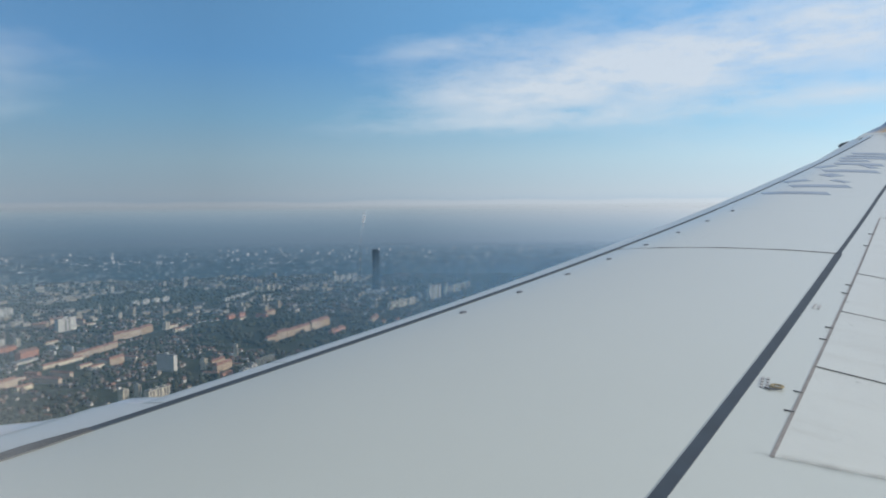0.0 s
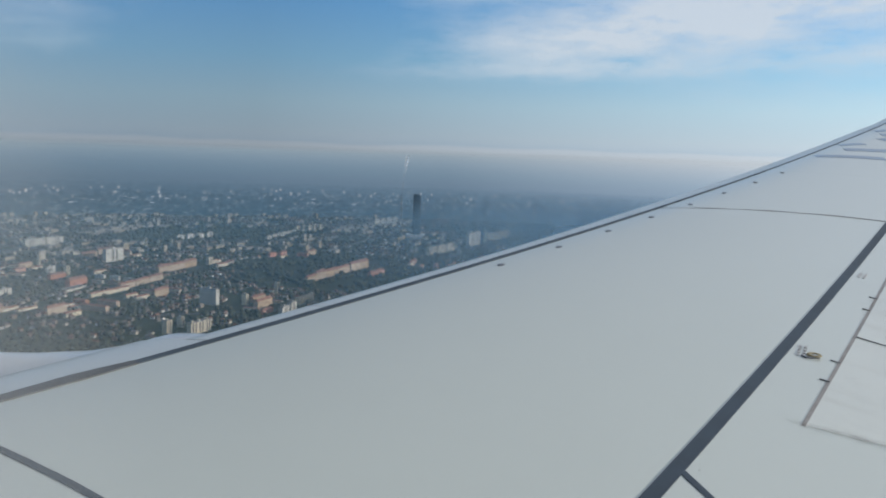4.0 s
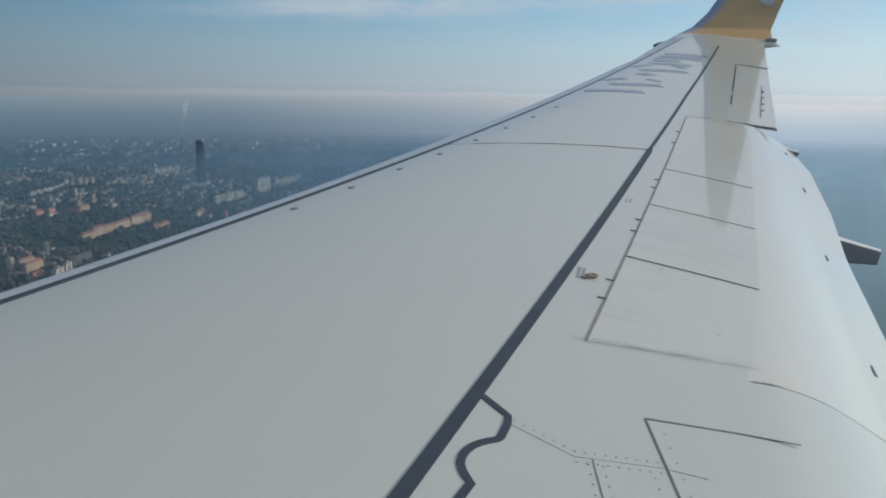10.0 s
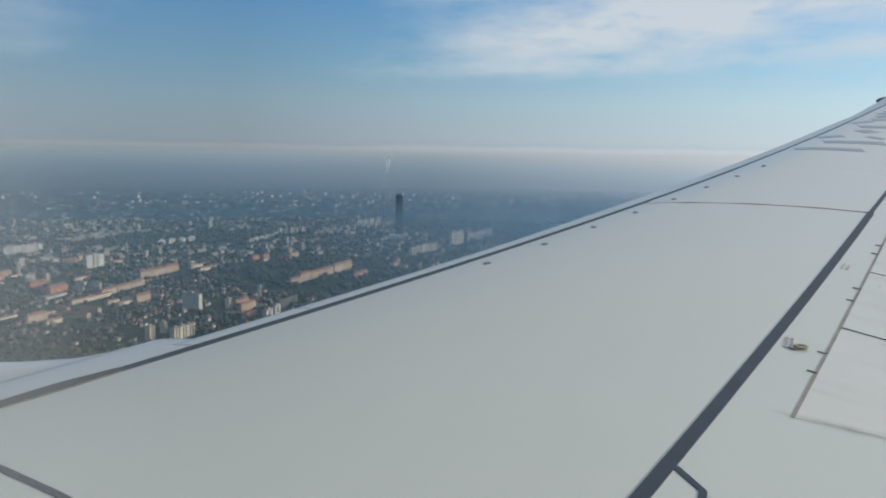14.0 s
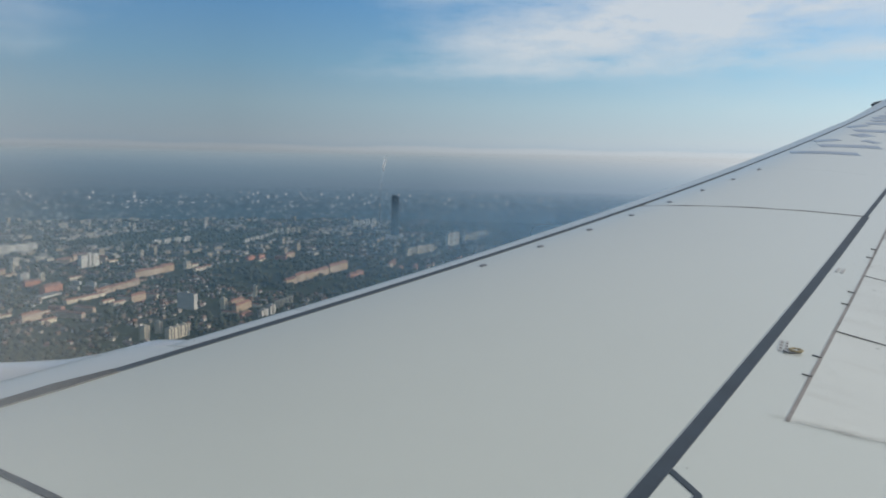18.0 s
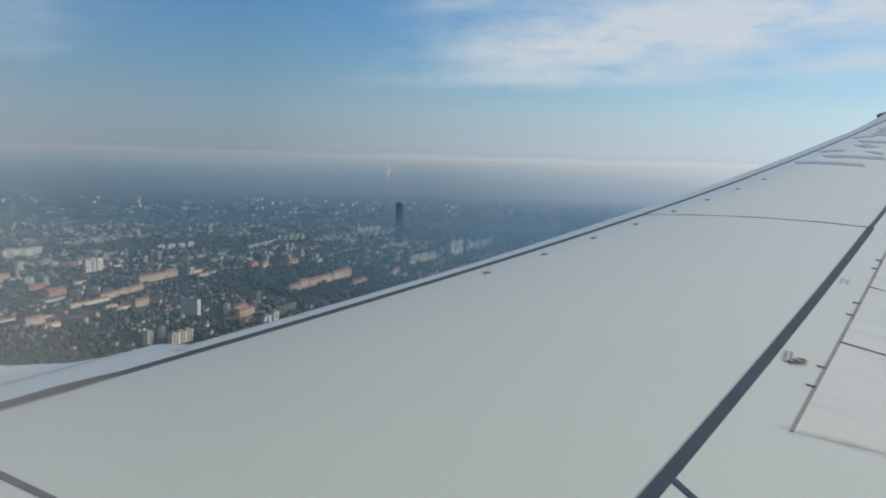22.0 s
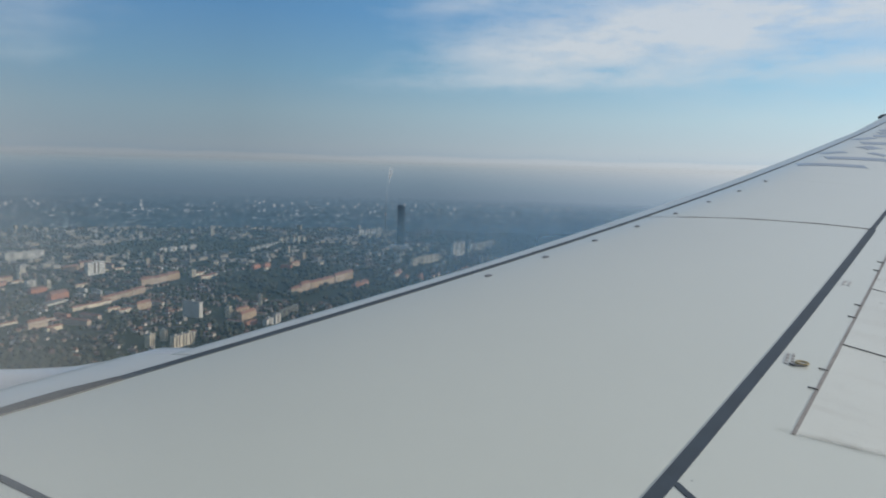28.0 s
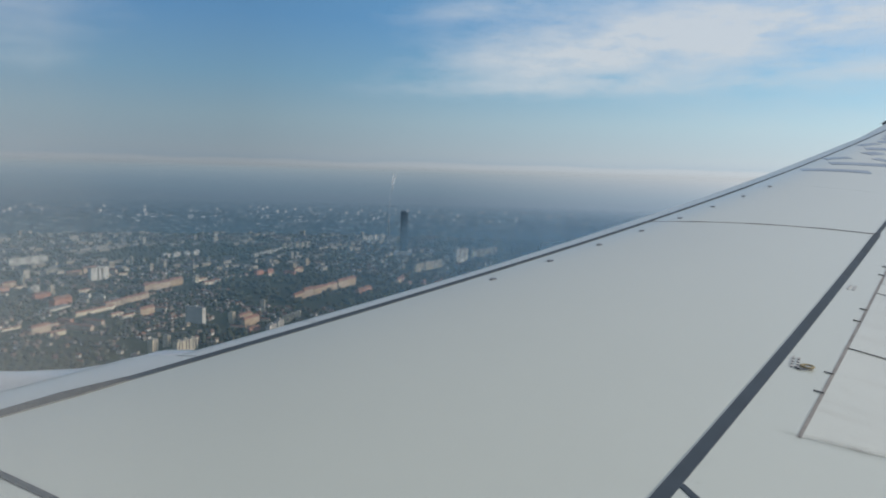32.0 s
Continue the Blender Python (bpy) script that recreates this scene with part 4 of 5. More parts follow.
LEAF = island_paint("tree_leaves", [(0.014, 0.027, 0.013), (0.022, 0.036, 0.018), (0.030, 0.038, 0.018), (0.018, 0.032, 0.018), (0.036, 0.036, 0.020)], 0.95)


def facade_material(name, wall, glass, storey=2.9, bay=3.2):
    """Painted panels with rows of dark windows, at true storey height."""
    m = bpy.data.materials.new(name)
    nt = tree_of(m)
    pos = nd(nt, "ShaderNodeTexCoord").outputs["Object"]
    s = nd(nt, "ShaderNodeSeparateXYZ", {0: pos})
    run = mth(nt, "ADD", s.outputs[0], s.outputs[1])
    u = mth(nt, "FRACT", mth(nt, "DIVIDE", run, bay))
    v = mth(nt, "FRACT", mth(nt, "DIVIDE", s.outputs[2], storey))
    win = mth(nt, "MULTIPLY", mth(nt, "MULTIPLY", mth(nt, "GREATER_THAN", u, 0.28), mth(nt, "LESS_THAN", u, 0.76)),
              mth(nt, "MULTIPLY", mth(nt, "GREATER_THAN", v, 0.34), mth(nt, "LESS_THAN", v, 0.80)))
    nz = nd(nt, "ShaderNodeTexNoise", {"Vector": pos, "Scale": 0.12, "Detail": 4.0}).outputs[0]
    tone = nd(nt, "ShaderNodeObjectInfo").outputs["Random"]
    w = mixc(nt, mth(nt, "MULTIPLY", nz, 0.35), wall, tuple(c * 0.72 for c in wall))
    w = mixc(nt, mth(nt, "MULTIPLY", tone, 0.0 if storey > 3.5 else 0.55), w, tuple(min(1, c * 0.6 + 0.26) for c in wall))
    b = nd(nt, "ShaderNodeBsdfPrincipled", {"Base Color": mixc(nt, win, w, glass), "Roughness": 0.75, "Specular IOR Level": 0.3})
    nd(nt, "ShaderNodeOutputMaterial", {"Surface": b.outputs[0]})
    return m


F_CREAM = facade_material("cream_facade", (0.60, 0.53, 0.39), (0.10, 0.10, 0.11))
F_WHITE = facade_material("white_facade", (0.49, 0.475, 0.425), (0.12, 0.12, 0.13))
F_ORANGE = facade_material("orange_facade", (0.38, 0.285, 0.185), (0.12, 0.09, 0.08))
F_GREY = facade_material("grey_facade", (0.40, 0.40, 0.40), (0.08, 0.09, 0.10))
F_RED = facade_material("brick_facade", (0.42, 0.18, 0.11), (0.08, 0.07, 0.07))
TAR = paint("tar_roof", (0.16, 0.155, 0.15), 0.9, 0, 0, 0.2, 0.2)
TILE = paint("clay_tile_roof", (0.21, 0.11, 0.08), 0.85, 0, 0, 0.2, 0.3)
GLASS = facade_material("tower_glass", (0.026, 0.046, 0.075), (0.012, 0.020, 0.034), 4.0, 1.6)
ASPH = paint("asphalt", (0.06, 0.06, 0.062), 0.9, 0, 0, 0.15, 0.05)


# ---- buildings as things ----
def box_bm(x0, x1, y0, y1, z0, z1, taper=0.0):
    bm = bmesh.new()
    v = [bm.verts.new(p) for p in ((x0, y0, z0), (x1, y0, z0), (x1, y1, z0), (x0, y1, z0),
                                   (x0 + taper, y0 + taper, z1), (x1 - taper, y0 + taper, z1), (x1 - taper, y1 - taper, z1), (x0 + taper, y1 - taper, z1))]
    for f in ((3, 2, 1, 0), (4, 5, 6, 7), (0, 1, 5, 4), (1, 2, 6, 5), (2, 3, 7, 6), (3, 0, 4, 7)):
        bm.faces.new([v[i] for i in f])
    return bm


def part(name, bm, material, parent, label=""):
    me = bpy.data.meshes.new(name)
    bm.to_mesh(me)
    bm.free()
    me.materials.append(material)
    return put(name, me, parent, label)


def gable_bm(l, d, z0, h, over=0.5):
    bm = bmesh.new()
    x, y = l / 2 + over, d / 2 + over
    v = [bm.verts.new(p) for p in ((-x, -y, z0), (x, -y, z0), (x, y, z0), (-x, y, z0), (-x + d * 0.25, 0, z0 + h), (x - d * 0.25, 0, z0 + h))]
    for f in ((0, 1, 5, 4), (2, 3, 4, 5), (1, 2, 5), (3, 0, 4), (3, 2, 1, 0)):
        bm.faces.new([v[i] for i in f])
    return bm


def slab_block(l, d, h, wall, label):
    """A panel-built apartment block: body, roof edge, stair heads and stacked balconies."""
    ob = new("apartment_block")
    part("body", box_bm(-l / 2, l / 2, -d / 2, d / 2, 0, h), wall, ob)
    part("roof", box_bm(-l / 2 - 0.3, l / 2 + 0.3, -d / 2 - 0.3, d / 2 + 0.3, h, h + 1.0), TAR, ob)
    n = max(1, int(l / 26))
    for i in range(n):
        x = -l / 2 + l * (i + 0.5) / n
        part("stair_head", box_bm(x - 3.2, x + 3.2, -3, 3, h + 1.0, h + 4.2), wall, ob)
        part("balcony_stack", box_bm(x - 6.5, x - 3.5, -d / 2 - 1.3, -d / 2, 2.5, h - 1.5), FLATR, ob)
        part("balcony_stack", box_bm(x + 3.5, x + 6.5, -d / 2 - 1.3, -d / 2, 2.5, h - 1.5), FLATR, ob)
    return tagged(ob, label, "apartment block", "apartment blocks of the city")


def row_house(l, d, h, wall, label):
    """A long tenement row under a hipped tile roof."""
    ob = new("tenement_row")
    part("body", box_bm(-l / 2, l / 2, -d / 2, d / 2, 0, h), wall, ob)
    part("roof", gable_bm(l, d, h, d * 0.38), TILE, ob)
    for i in range(max(2, int(l / 14))):
        x = -l / 2 + 5 + i * 14
        part("chimney", box_bm(x - 0.7, x + 0.7, -0.6 + 2.0, 0.6 + 2.0, h, h + d * 0.38 + 1.2), TAR, ob)
    return tagged(ob, label, "tenement", "tenement rows of the city")


def hall(l, d, h, label):
    ob = new("flat_roofed_hall")
    part("body", box_bm(-l / 2, l / 2, -d / 2, d / 2, 0, h), F_WHITE, ob)
    part("roof", box_bm(-l / 2 - 0.4, l / 2 + 0.4, -d / 2 - 0.4, d / 2 + 0.4, h, h + 0.8), FLATR, ob)
    for i in range(4):
        x = -l * 0.4 + l * 0.8 * i / 3
        part("skylight", box_bm(x - 1.5, x + 1.5, -d * 0.35, d * 0.35, h + 0.8, h + 2.2, 0.4), F_GREY, ob)
    return tagged(ob, label, "hall", "large halls of the city")


PROTO = {
    "slab_a": slab_block(78, 13, 33, F_CREAM, "cream panel-built apartment block with a flat roof"),
    "slab_b": slab_block(46, 13, 33, F_WHITE, "white eleven-storey apartment block with stacked balconies"),
    "slab_c": slab_block(30, 14, 36, F_CREAM, "cream apartment tower block with stair head on the roof"),
    "slab_d": slab_block(44, 11, 15, F_WHITE, "white five-storey apartment block with a flat roof"),
    "slab_e": slab_block(24, 16, 42, F_GREY, "grey apartment tower block among trees"),
    "slab_f": slab_block(40, 11, 15, F_ORANGE, "orange five-storey apartment block with a flat roof"),
    "row_a": row_house(64, 13, 15, F_ORANGE, "orange tenement row under a red tile roof"),
    "row_b": row_house(44, 12, 12, F_CREAM, "cream tenement row under a red tile roof"),
    "row_c": row_house(38, 14, 14, F_RED, "red brick tenement row under a tile roof"),
    "hall_a": hall(70, 34, 9, "large white flat-roofed hall"),
    "hall_b": hall(46, 24, 11, "white flat-roofed hall with skylights"),
}
SIZE = {"slab_a": 42, "slab_b": 27, "slab_c": 19, "slab_d": 25, "slab_e": 17, "slab_f": 23, "row_a": 35, "row_b": 25, "row_c": 22, "hall_a": 40, "hall_b": 28}
taken = []


def free(x, y, r):
    return all((x - a) ** 2 + (y - b) ** 2 > (r + c) ** 2 for a, b, c in taken if abs(x - a) < 120 and abs(y - b) < 120)


used = set()


def place(kind, x, y, turn, size=(1, 1, 1)):
    m = pose(x, y, 0, 0, 0, turn) @ Matrix.Diagonal((*size, 1))
    if kind not in used:
        used.add(kind)
        PROTO[kind].matrix_basis = m
    else:
        copy_thing(PROTO[kind], m)
    taken.append((x, y, SIZE[kind]))


rng = random.Random(7)
# the glass tower, wider at its foot
tower = new("skyscraper")
tower.location = (-1254, 3648, 0)
tower.rotation_euler = (0, 0, radians(18))
bm = bmesh.new()
N = 20
levels = []
for z, a, b in ((0, 22, 17), (30, 21, 16.5), (120, 19.5, 15.5), (190, 18.5, 15), (205, 18.2, 14.8)):
    levels.append([bm.verts.new((a * math.copysign(abs(math.cos(2 * math.pi * k / N)) ** 0.6, math.cos(2 * math.pi * k / N)),
                                 b * math.copysign(abs(math.sin(2 * math.pi * k / N)) ** 0.6, math.sin(2 * math.pi * k / N)), z)) for k in range(N)])
for p, q in zip(levels, levels[1:]):
    for k in range(N):
        bm.faces.new((p[k], p[(k + 1) % N], q[(k + 1) % N], q[k]))
bm.faces.new(levels[-1])
part("shaft", bm, GLASS, tower)
part("crown", box_bm(-17, 9, -11, 11, 205, 212), GLASS, tower)
part("podium", box_bm(-48, 42, -30, 30, 0, 18), F_GREY, tower)
tagged(tower, "tall dark glass skyscraper standing above the city", "skyscraper")
taken.append((-1254, 3648, 60))

# blocks that stand out, in runs of n end to end: kind, centre of the run, turn, n, pitch, size
RUNS = (("slab_a", -1017, 1498, 83, 1, 78, (0.84, 1.0, 0.80)), ("slab_c", -1071, 1458, 84, 1, 30, (0.55, 1.0, 0.85)), ("slab_c", -1081, 1521, 84, 1, 30, (0.55, 1.0, 0.85)),
        ("slab_b", -1180, 1784, 172, 1, 46, (1.2, 1.0, 1.3)), ("slab_c", -1094, 1817, 84, 1, 30, (0.7, 1.0, 0.95)), ("slab_d", -949, 1781, 90, 2, 42, (0.8, 1.0, 1.25)),
        ("slab_c", -974, 1921, 92, 5, 21, (0.36, 1.0, 0.62)), ("row_a", -1107, 2256, 90, 2, 66, (1.02, 1.0, 1.25)), ("row_a", -1101, 2404, 86, 2, 78, (1.2, 1.0, 1.15)),
        ("row_a", -1086, 2549, 85, 2, 64, (1.0, 1.0, 1.3)), ("row_c", -975, 2436, 82, 2, 44, (1.1, 1.0, 1.1)), ("row_a", -1607, 2242, 91, 3, 70, (1.08, 1.1, 1.1)),
        ("row_a", -1524, 1954, 96, 3, 74, (1.1, 1.0, 0.85)), ("slab_b", -1912, 2305, 85, 1, 46, (1.45, 1.2, 1.1)), ("row_c", -1666, 1853, 98, 2, 40, (1.0, 1.2, 1.25)),
        ("row_c", -1797, 1920, 80, 1, 40, (1.3, 1.2, 0.9)), ("hall_a", -1627, 1790, 95, 1, 70, (1.4, 0.8, 0.7)), ("slab_a", -976, 3161, 80, 3, 84, (1.06, 1.1, 1.18)),
        ("slab_b", -923, 3486, 84, 2, 66, (1.4, 1.1, 1.5)), ("slab_a", -891, 3818, 83, 4, 90, (1.12, 1.1, 1.25)), ("slab_c", -1587, 2400, 90, 1, 30, (1.4, 1.0, 0.85)),
        ("row_b", -1500, 1790, 89, 3, 50, (1.1, 1.0, 0.9)), ("slab_d", -1813, 3327, 95, 6, 56, (1.2, 1.1, 0.95)), ("slab_c", -1815, 3617, 72, 5, 40, (1.0, 1.1, 1.05)),
        ("slab_d", -1650, 4255, 70, 4, 52, (1.1, 1.2, 1.7)), ("slab_d", -2090, 3050, 80, 4, 60, (1.1, 1.0, 1.1)), ("slab_b", -2400, 2500, 86, 3, 60, (1.1, 1.0, 0.8)))
for kind, x, y, a, n, pitch, size in RUNS:
    for i in range(n):
        u = (i - (n - 1) / 2) * pitch
        place(kind, x + u * math.cos(radians(a)), y + u * math.sin(radians(a)), a, (size[0], size[1], size[2] * rng.uniform(0.95, 1.05)))
# slender white towers
for x, y in ((-2042, 2105), (-2081, 2700), (-2017, 2696), (-1973, 2722), (-1840, 2873), (-1101, 1995), (-872, 3930), (-960, 3870), (-1022, 3801), (-700, 3257)):
    place("slab_c", x, y, 80, (0.42, 0.9, rng.uniform(0.95, 1.2)))
place("hall_a", -1380, 2950, 84)
# low halls added to stand in for pale streaks on the right-hand ground
for x, y, a in ((1210, 2120, 96), (1250, 1900, 100), (1700, 2600, 92), (1430, 1720, 95), (1060, 1980, 90)):
    place("hall_a", x, y, a, (1.5, 0.7, 0.6))

# districts: each about 200 m wide with its own street direction


def field(x, y, k, seed):
    return noise.noise(Vector((x * k + seed, y * k - seed, seed * 0.37)))


houses, far_blocks, trees = [], [], []
CELL = 190.0
for i in range(-20, 17):
    for j in range(2, 27):
        cx, cy = (i + 0.5) * CELL + rng.uniform(-30, 30), (j + 0.5) * CELL + rng.uniform(-30, 30)
        r, a = math.hypot(cx, cy), math.degrees(math.atan2(cx, cy))
        if r < 850 or r > 4900 or a < -49 or a > 38:
            continue
        turn = 84 + 26 * field(cx, cy, 0.0007, 3.1) + rng.choice((0, 0, 0, 90))
        rural = field(cx, cy, 0.0011, 8.2) + (0.35 if a > 8 else 0.0) + 0.15
        kind = rng.random() * (0.55 if r < 2050 and a < -24 else 1.0)
        ca, sa = math.cos(radians(turn)), math.sin(radians(turn))

        def at(u, v):
            return cx + u * ca - v * sa, cy + u * sa + v * ca

        if rural > 0.31:
            for _ in range(rng.randint(30, 150) if a < 6 or r < 1900 else 8):
                trees.append((*at(rng.uniform(-100, 100), rng.uniform(-100, 100)), rng.uniform(5, 10)))
            continue
        if kind < 0.46:
            for v in range(-84, 90, 30):
                for u in range(-84, 90, 18):
                    if rng.random() < 0.43:
                        x, y = at(u + rng.uniform(-3, 3), v + rng.uniform(-4, 4))
                        if free(x, y, 9):
                            houses.append((x, y, rng.uniform(8, 14), rng.uniform(7.5, 10), rng.uniform(4.5, 7), turn + rng.choice((0, 90)), rng.uniform(2.5, 4.5)))
                    x, y = at(u + 8 + rng.uniform(-4, 4), v + 12 + rng.uniform(-6, 6))
                    if rng.random() < 0.85 and free(x, y, 4):
                        trees.append((x, y, rng.uniform(4.0, 8.5)))
        else:
            if kind < 0.62:
                names, rows_ = ("slab_d", "slab_d", "slab_f", "slab_d", "slab_c", "row_b"), 3
            elif kind < 0.94:
                names, rows_ = ("row_a", "row_b", "row_c", "row_b"), 4
            else:
                names, rows_ = ("slab_c", "slab_d", "slab_a", "hall_b", "slab_d", "hall_a"), 3
            for v in lin(-70, 70, rows_):
                for u in (-62, 0, 62):
                    k = rng.choice(names)
                    x, y = at(u + rng.uniform(-6, 6), v + rng.uniform(-8, 8))
                    if rng.random() < 0.66 and free(x, y, SIZE[k] * 0.72):
                        far_blocks.append((r, k, x, y, turn + (rng.choice((0, 0, 0, 0, 90)))))
                        taken.append((x, y, SIZE[k] * 0.72))
            for _ in range(64):
                x, y = at(rng.uniform(-98, 98), rng.uniform(-98, 98))
                if free(x, y, 3):
                    trees.append((x, y, rng.uniform(4, 8)))
far_blocks.sort()
for r, k, x, y, turn in far_blocks[:290]:
    place(k, x, y, turn, (rng.uniform(0.85, 1.2), rng.uniform(0.8, 1.0), rng.uniform(0.55, 1.05)))
for k in PROTO:
    if k not in used:
        place(k, 1500 + 90 * len(used), 2600, 10)


def town_mesh(name, rows_, wall, roof):
    """Many small houses in one mesh: four walls and a pitched roof each."""
    verts, faces, mats = [], [], []
    for x, y, l, d, h, turn, rh in rows_:
        ca, sa = math.cos(radians(turn)), math.sin(radians(turn))
        o = len(verts)
        pts = [(-l / 2, -d / 2, 0), (l / 2, -d / 2, 0), (l / 2, d / 2, 0), (-l / 2, d / 2, 0),
               (-l / 2, -d / 2, h), (l / 2, -d / 2, h), (l / 2, d / 2, h), (-l / 2, d / 2, h)]
        e = 0.5
        top = [(-l / 2 - e, -d / 2 - e, h), (l / 2 + e, -d / 2 - e, h), (l / 2 + e, d / 2 + e, h), (-l / 2 - e, d / 2 + e, h), (-l / 2 - e, 0, h + rh), (l / 2 + e, 0, h + rh)]
        verts += [(x + a * ca - b * sa, y + a * sa + b * ca, c) for a, b, c in pts + top]
        for f in ((0, 1, 5, 4), (1, 2, 6, 5), (2, 3, 7, 6), (3, 0, 4, 7)):
            faces.append(tuple(o + q for q in f))
            mats.append(0)
        for f in ((8, 9, 13, 12), (10, 11, 12, 13), (9, 10, 13), (11, 8, 12)):
            faces.append(tuple(o + q for q in f))
            mats.append(1)
    me = mesh_of(name, verts, faces, wall)
    me.materials.append(roof)
    me.polygons.foreach_set("material_index", mats)
    return put(name, me)


tagged(town_mesh("houses", houses, WALLS, ROOFS), "many small light-walled houses with pitched roofs", "houses", kind="stuff")
dims = {"slab_a": (78, 13, 33), "slab_b": (46, 13, 33), "slab_c": (30, 14, 36), "slab_d": (44, 11, 15), "slab_e": (24, 16, 42), "slab_f": (40, 11, 15),
        "row_a": (64, 13, 15), "row_b": (44, 12, 12), "row_c": (38, 14, 14), "hall_a": (70, 34, 9), "hall_b": (46, 24, 11)}
rest = [(x, y, dims[k][0] * rng.uniform(0.55, 1.0), dims[k][1], dims[k][2] * rng.uniform(0.55, 1.1), turn, 4.5 if k[0] == "r" else 0.8) for r, k, x, y, turn in far_blocks[290:]]
tagged(town_mesh("far_blocks", rest, BLOCKW, FLATR), "distant apartment blocks in haze", "apartment blocks", kind="stuff")

# woods and street trees: uneven clumps of foliage
phi = (1 + 5 ** 0.5) / 2
ico = [Vector(v).normalized() for v in ((-1, phi, 0), (1, phi, 0), (-1, -phi, 0), (1, -phi, 0), (0, -1, phi), (0, 1, phi), (0, -1, -phi), (0, 1, -phi),
                                        (phi, 0, -1), (phi, 0, 1), (-phi, 0, -1), (-phi, 0, 1))]
ICOF = np.array(((0, 11, 5), (0, 5, 1), (0, 1, 7), (0, 7, 10), (0, 10, 11), (1, 5, 9), (5, 11, 4), (11, 10, 2), (10, 7, 6), (7, 1, 8),
                 (3, 9, 4), (3, 4, 2), (3, 2, 6), (3, 6, 8), (3, 8, 9), (4, 9, 5), (2, 4, 11), (6, 2, 10), (8, 6, 7), (9, 8, 1)))
woods_from = len(trees)
for _ in range(5200):      # a dark wood on the near edge, and scattered groves
    u, v = rng.gauss(0, 1), rng.gauss(0, 1)
    trees.append((-820 + 230 * u, 1180 + 60 * v, rng.uniform(5, 9)))
for gx, gy in ((-1900, 1700), (-640, 2300), (-500, 2900), (-2300, 2900), (-1500, 3300), (600, 2400), (-300, 2000)):
    for _ in range(420):
        trees.append((gx + rng.gauss(0, 130), gy + rng.gauss(0, 70), rng.uniform(5, 9)))
T = np.array([t for k, t in enumerate(trees) if (k >= woods_from or field(t[0], t[1], 0.011, 5.5) + 0.5 * field(t[0], t[1], 0.045, 1.5) > -0.12) and free(t[0], t[1], 1)])
base_v = np.array([tuple(v) for v in ico])
rs = np.random.RandomState(3)
V = base_v[None] * (1 + 0.35 * (rs.rand(len(T), 12, 1) - 0.5) * 2) * T[:, None, 2:3]
V[:, :, 2] *= 0.9
V += np.stack([T[:, 0], T[:, 1], T[:, 2] * 0.95], 1)[:, None, :]
F = (ICOF[None] + 12 * np.arange(len(T))[:, None, None]).reshape(-1, 3)
me = bpy.data.meshes.new("trees")
me.from_pydata(V.reshape(-1, 3), [], F)
me.materials.append(LEAF)
me.polygons.foreach_set("use_smooth", [True] * len(me.polygons))
tagged(put("trees", me), "dark green street trees and woods between houses", "trees", kind="stuff")


# main roads
def road(pts, w):
    verts, faces = [], []
    for i, (x, y) in enumerate(pts):
        p, q = pts[max(0, i - 1)], pts[min(len(pts) - 1, i + 1)]
        d = Vector((q[0] - p[0], q[1] - p[1])).normalized()
        verts += [(x - d.y * w / 2, y + d.x * w / 2, 0.3), (x + d.y * w / 2, y - d.x * w / 2, 0.3)]
        if i:
            faces.append((2 * i - 2, 2 * i - 1, 2 * i + 1, 2 * i))
    tagged(put("road", mesh_of("road", verts, faces, ASPH)), "grey asphalt main road through the city", "road", kind="structure")


road([(-2600, 1500), (-1800, 1720), (-1300, 2050), (-900, 2600), (-700, 3400), (-650, 4700)], 16)
road([(-3400, 2600), (-2200, 2560), (-1300, 2650), (-400, 2900), (900, 3100), (2500, 3000)], 14)
road([(-1800, 1100), (-1200, 1620), (-700, 2000), (300, 2300), (1800, 2400)], 14)


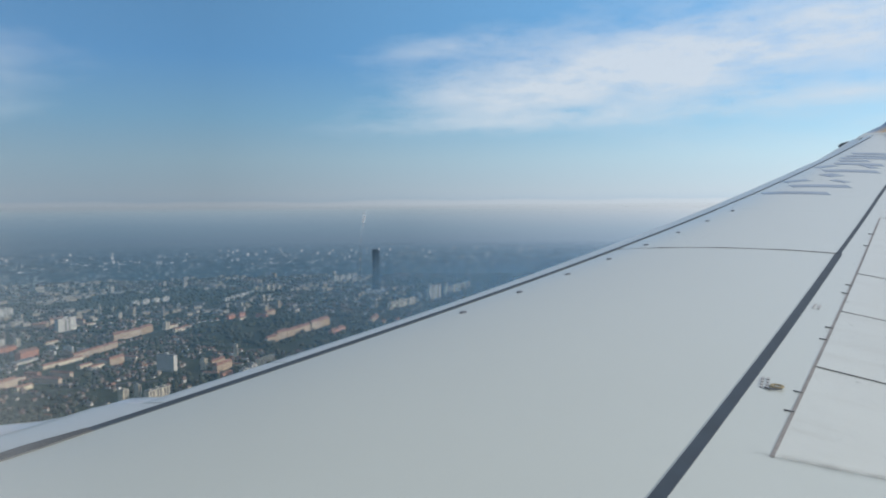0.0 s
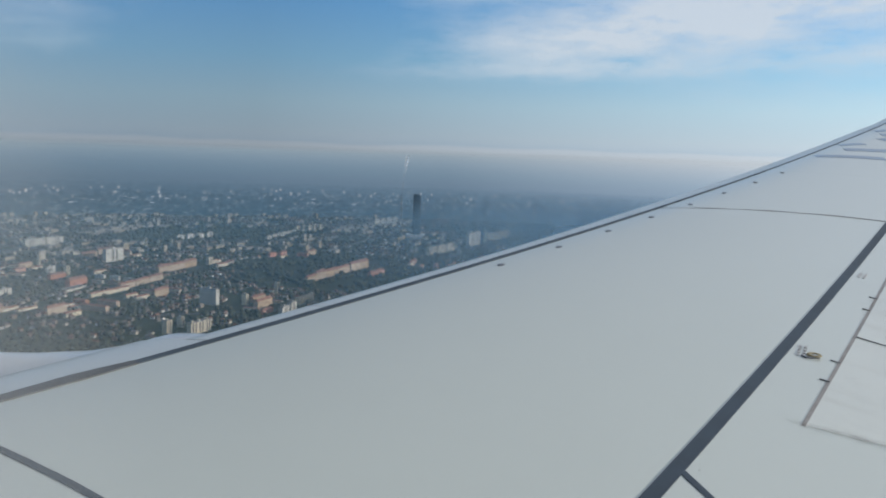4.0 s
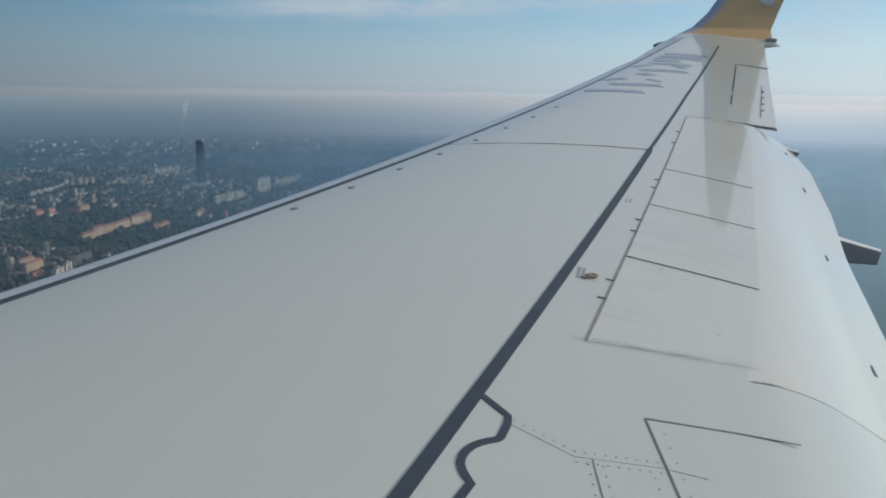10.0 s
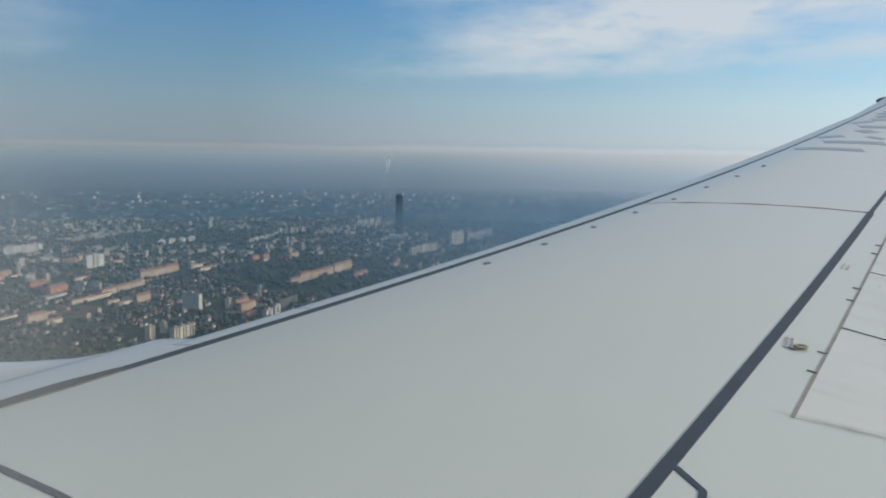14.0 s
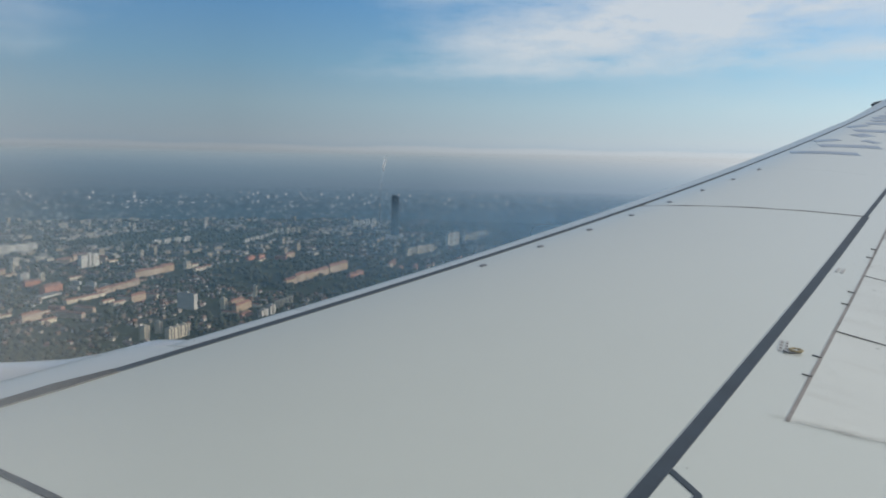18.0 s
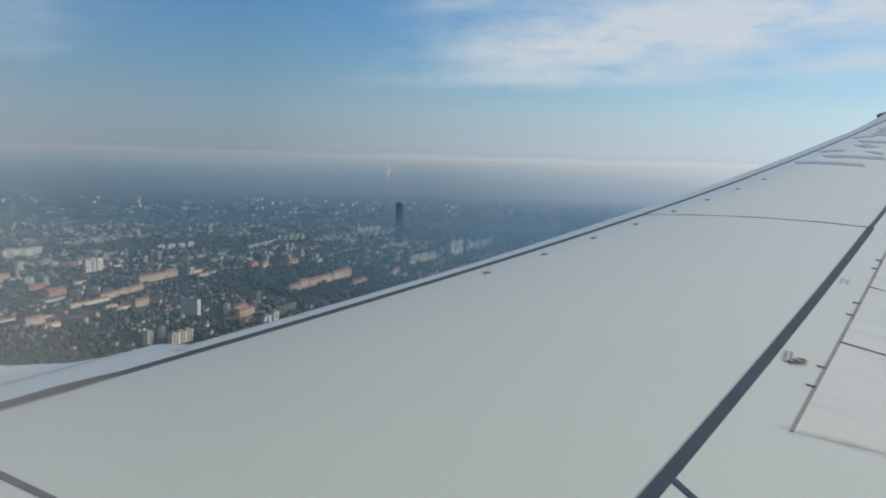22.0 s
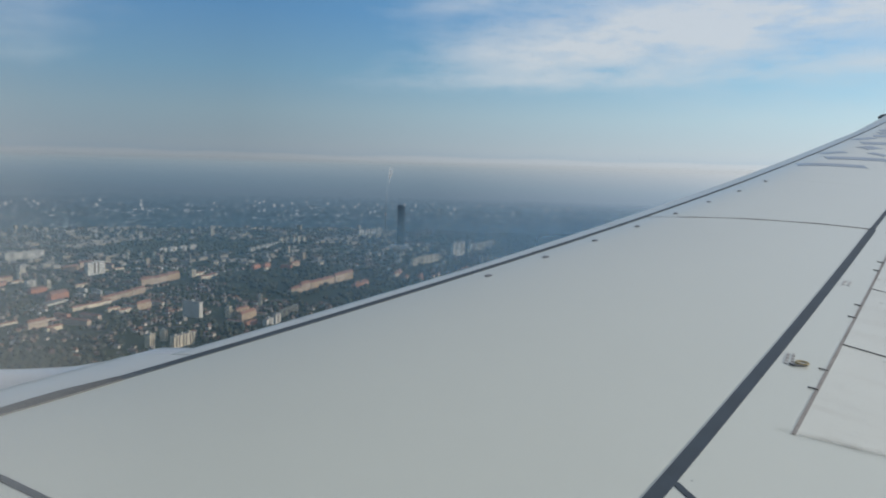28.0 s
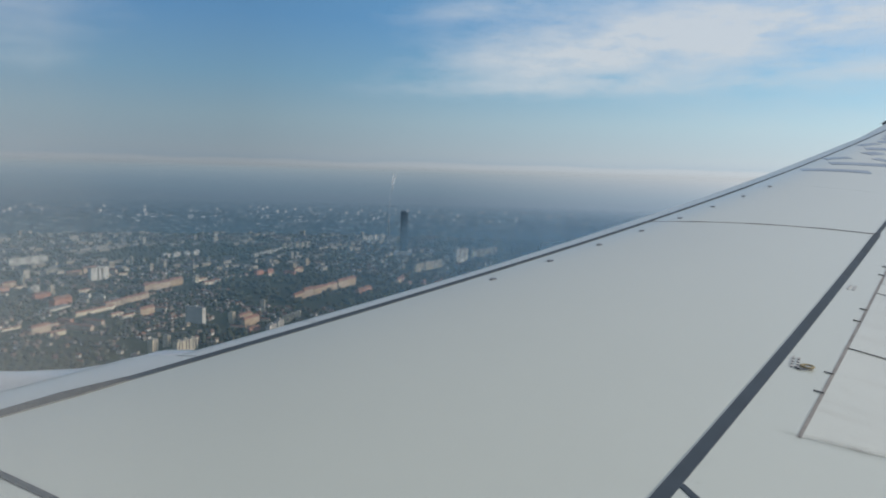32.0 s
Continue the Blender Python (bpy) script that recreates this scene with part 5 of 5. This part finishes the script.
# a tall chimney far off, its leaning plume stretched to fit the view
def chimney_stack(x, y, tall):
    ob = new("chimney")
    ob.location = (x, y, 0)
    rings, n = [], 16
    for name, prof, mat, label in (("stack", ((0, 5.0), (tall * 0.5, 3.2), (tall, 2.3)), TAR, ""),
                                   ("collar", ((tall - 9, 2.5), (tall - 8, 2.9), (tall - 1, 2.8), (tall, 2.5)), F_RED, "red-banded collar")):
        bm = bmesh.new()
        rows_ = [[bm.verts.new((r * math.cos(2 * math.pi * k / n), r * math.sin(2 * math.pi * k / n), z)) for k in range(n)] for z, r in prof]
        for p, q in zip(rows_, rows_[1:]):
            for k in range(n):
                bm.faces.new((p[k], p[(k + 1) % n], q[(k + 1) % n], q[k]))
        bm.faces.new(rows_[-1])
        part(name, bm, mat, ob, label)
    tagged(ob, "tall slender grey chimney with a plume, far off in haze", "chimney")
    m = bpy.data.materials.new("white_smoke")
    nt = tree_of(m)
    pos = nd(nt, "ShaderNodeTexCoord").outputs["Object"]
    wisps = nd(nt, "ShaderNodeTexNoise", {"Vector": pos, "Scale": 0.025, "Detail": 3.0, "Roughness": 0.5}).outputs[0]
    z = nd(nt, "ShaderNodeSeparateXYZ", {0: pos}).outputs[2]
    thin = ramp(nt, mth(nt, "DIVIDE", mth(nt, "SUBTRACT", z, tall), 285.0), [(0.0, 0.5), (0.08, 0.12), (0.55, 0.08), (0.74, 0.36), (0.9, 0.32), (1.0, 0.0)])
    dens = mth(nt, "MULTIPLY", thin, ramp(nt, wisps, [(0.36, 0.0), (0.58, 1.0)]))
    white = nd(nt, "ShaderNodeMixShader", {0: 0.5, 1: nd(nt, "ShaderNodeBsdfDiffuse", {"Color": (0.85, 0.86, 0.87, 1)}).outputs[0],
                                           2: nd(nt, "ShaderNodeBsdfTranslucent", {"Color": (0.85, 0.86, 0.87, 1)}).outputs[0]})
    mix = nd(nt, "ShaderNodeMixShader", {0: dens, 1: nd(nt, "ShaderNodeBsdfTransparent").outputs[0], 2: white.outputs[0]})
    nd(nt, "ShaderNodeOutputMaterial", {"Surface": mix.outputs[0]})
    bm = bmesh.new()
    rows_ = []
    for u in lin(0, 1, 24):
        r = (2.6 + 8.0 * u) * (1 + 0.25 * noise.noise(Vector((u * 6, 3, 1))))
        cx, cy = 34 * u ** 2.2 + 4 * noise.noise(Vector((u * 3, 9, 2))), 8 * u
        rows_.append([bm.verts.new((cx + r * math.cos(2 * math.pi * k / n), cy + r * math.sin(2 * math.pi * k / n), tall - 2 + 285 * u)) for k in range(n)])
    for p, q in zip(rows_, rows_[1:]):
        for k in range(n):
            bm.faces.new((p[k], p[(k + 1) % n], q[(k + 1) % n], q[k])).smooth = True
    part("plume", bm, m, ob, "thin white plume of smoke")


chimney_stack(-1580, 4320, 120)
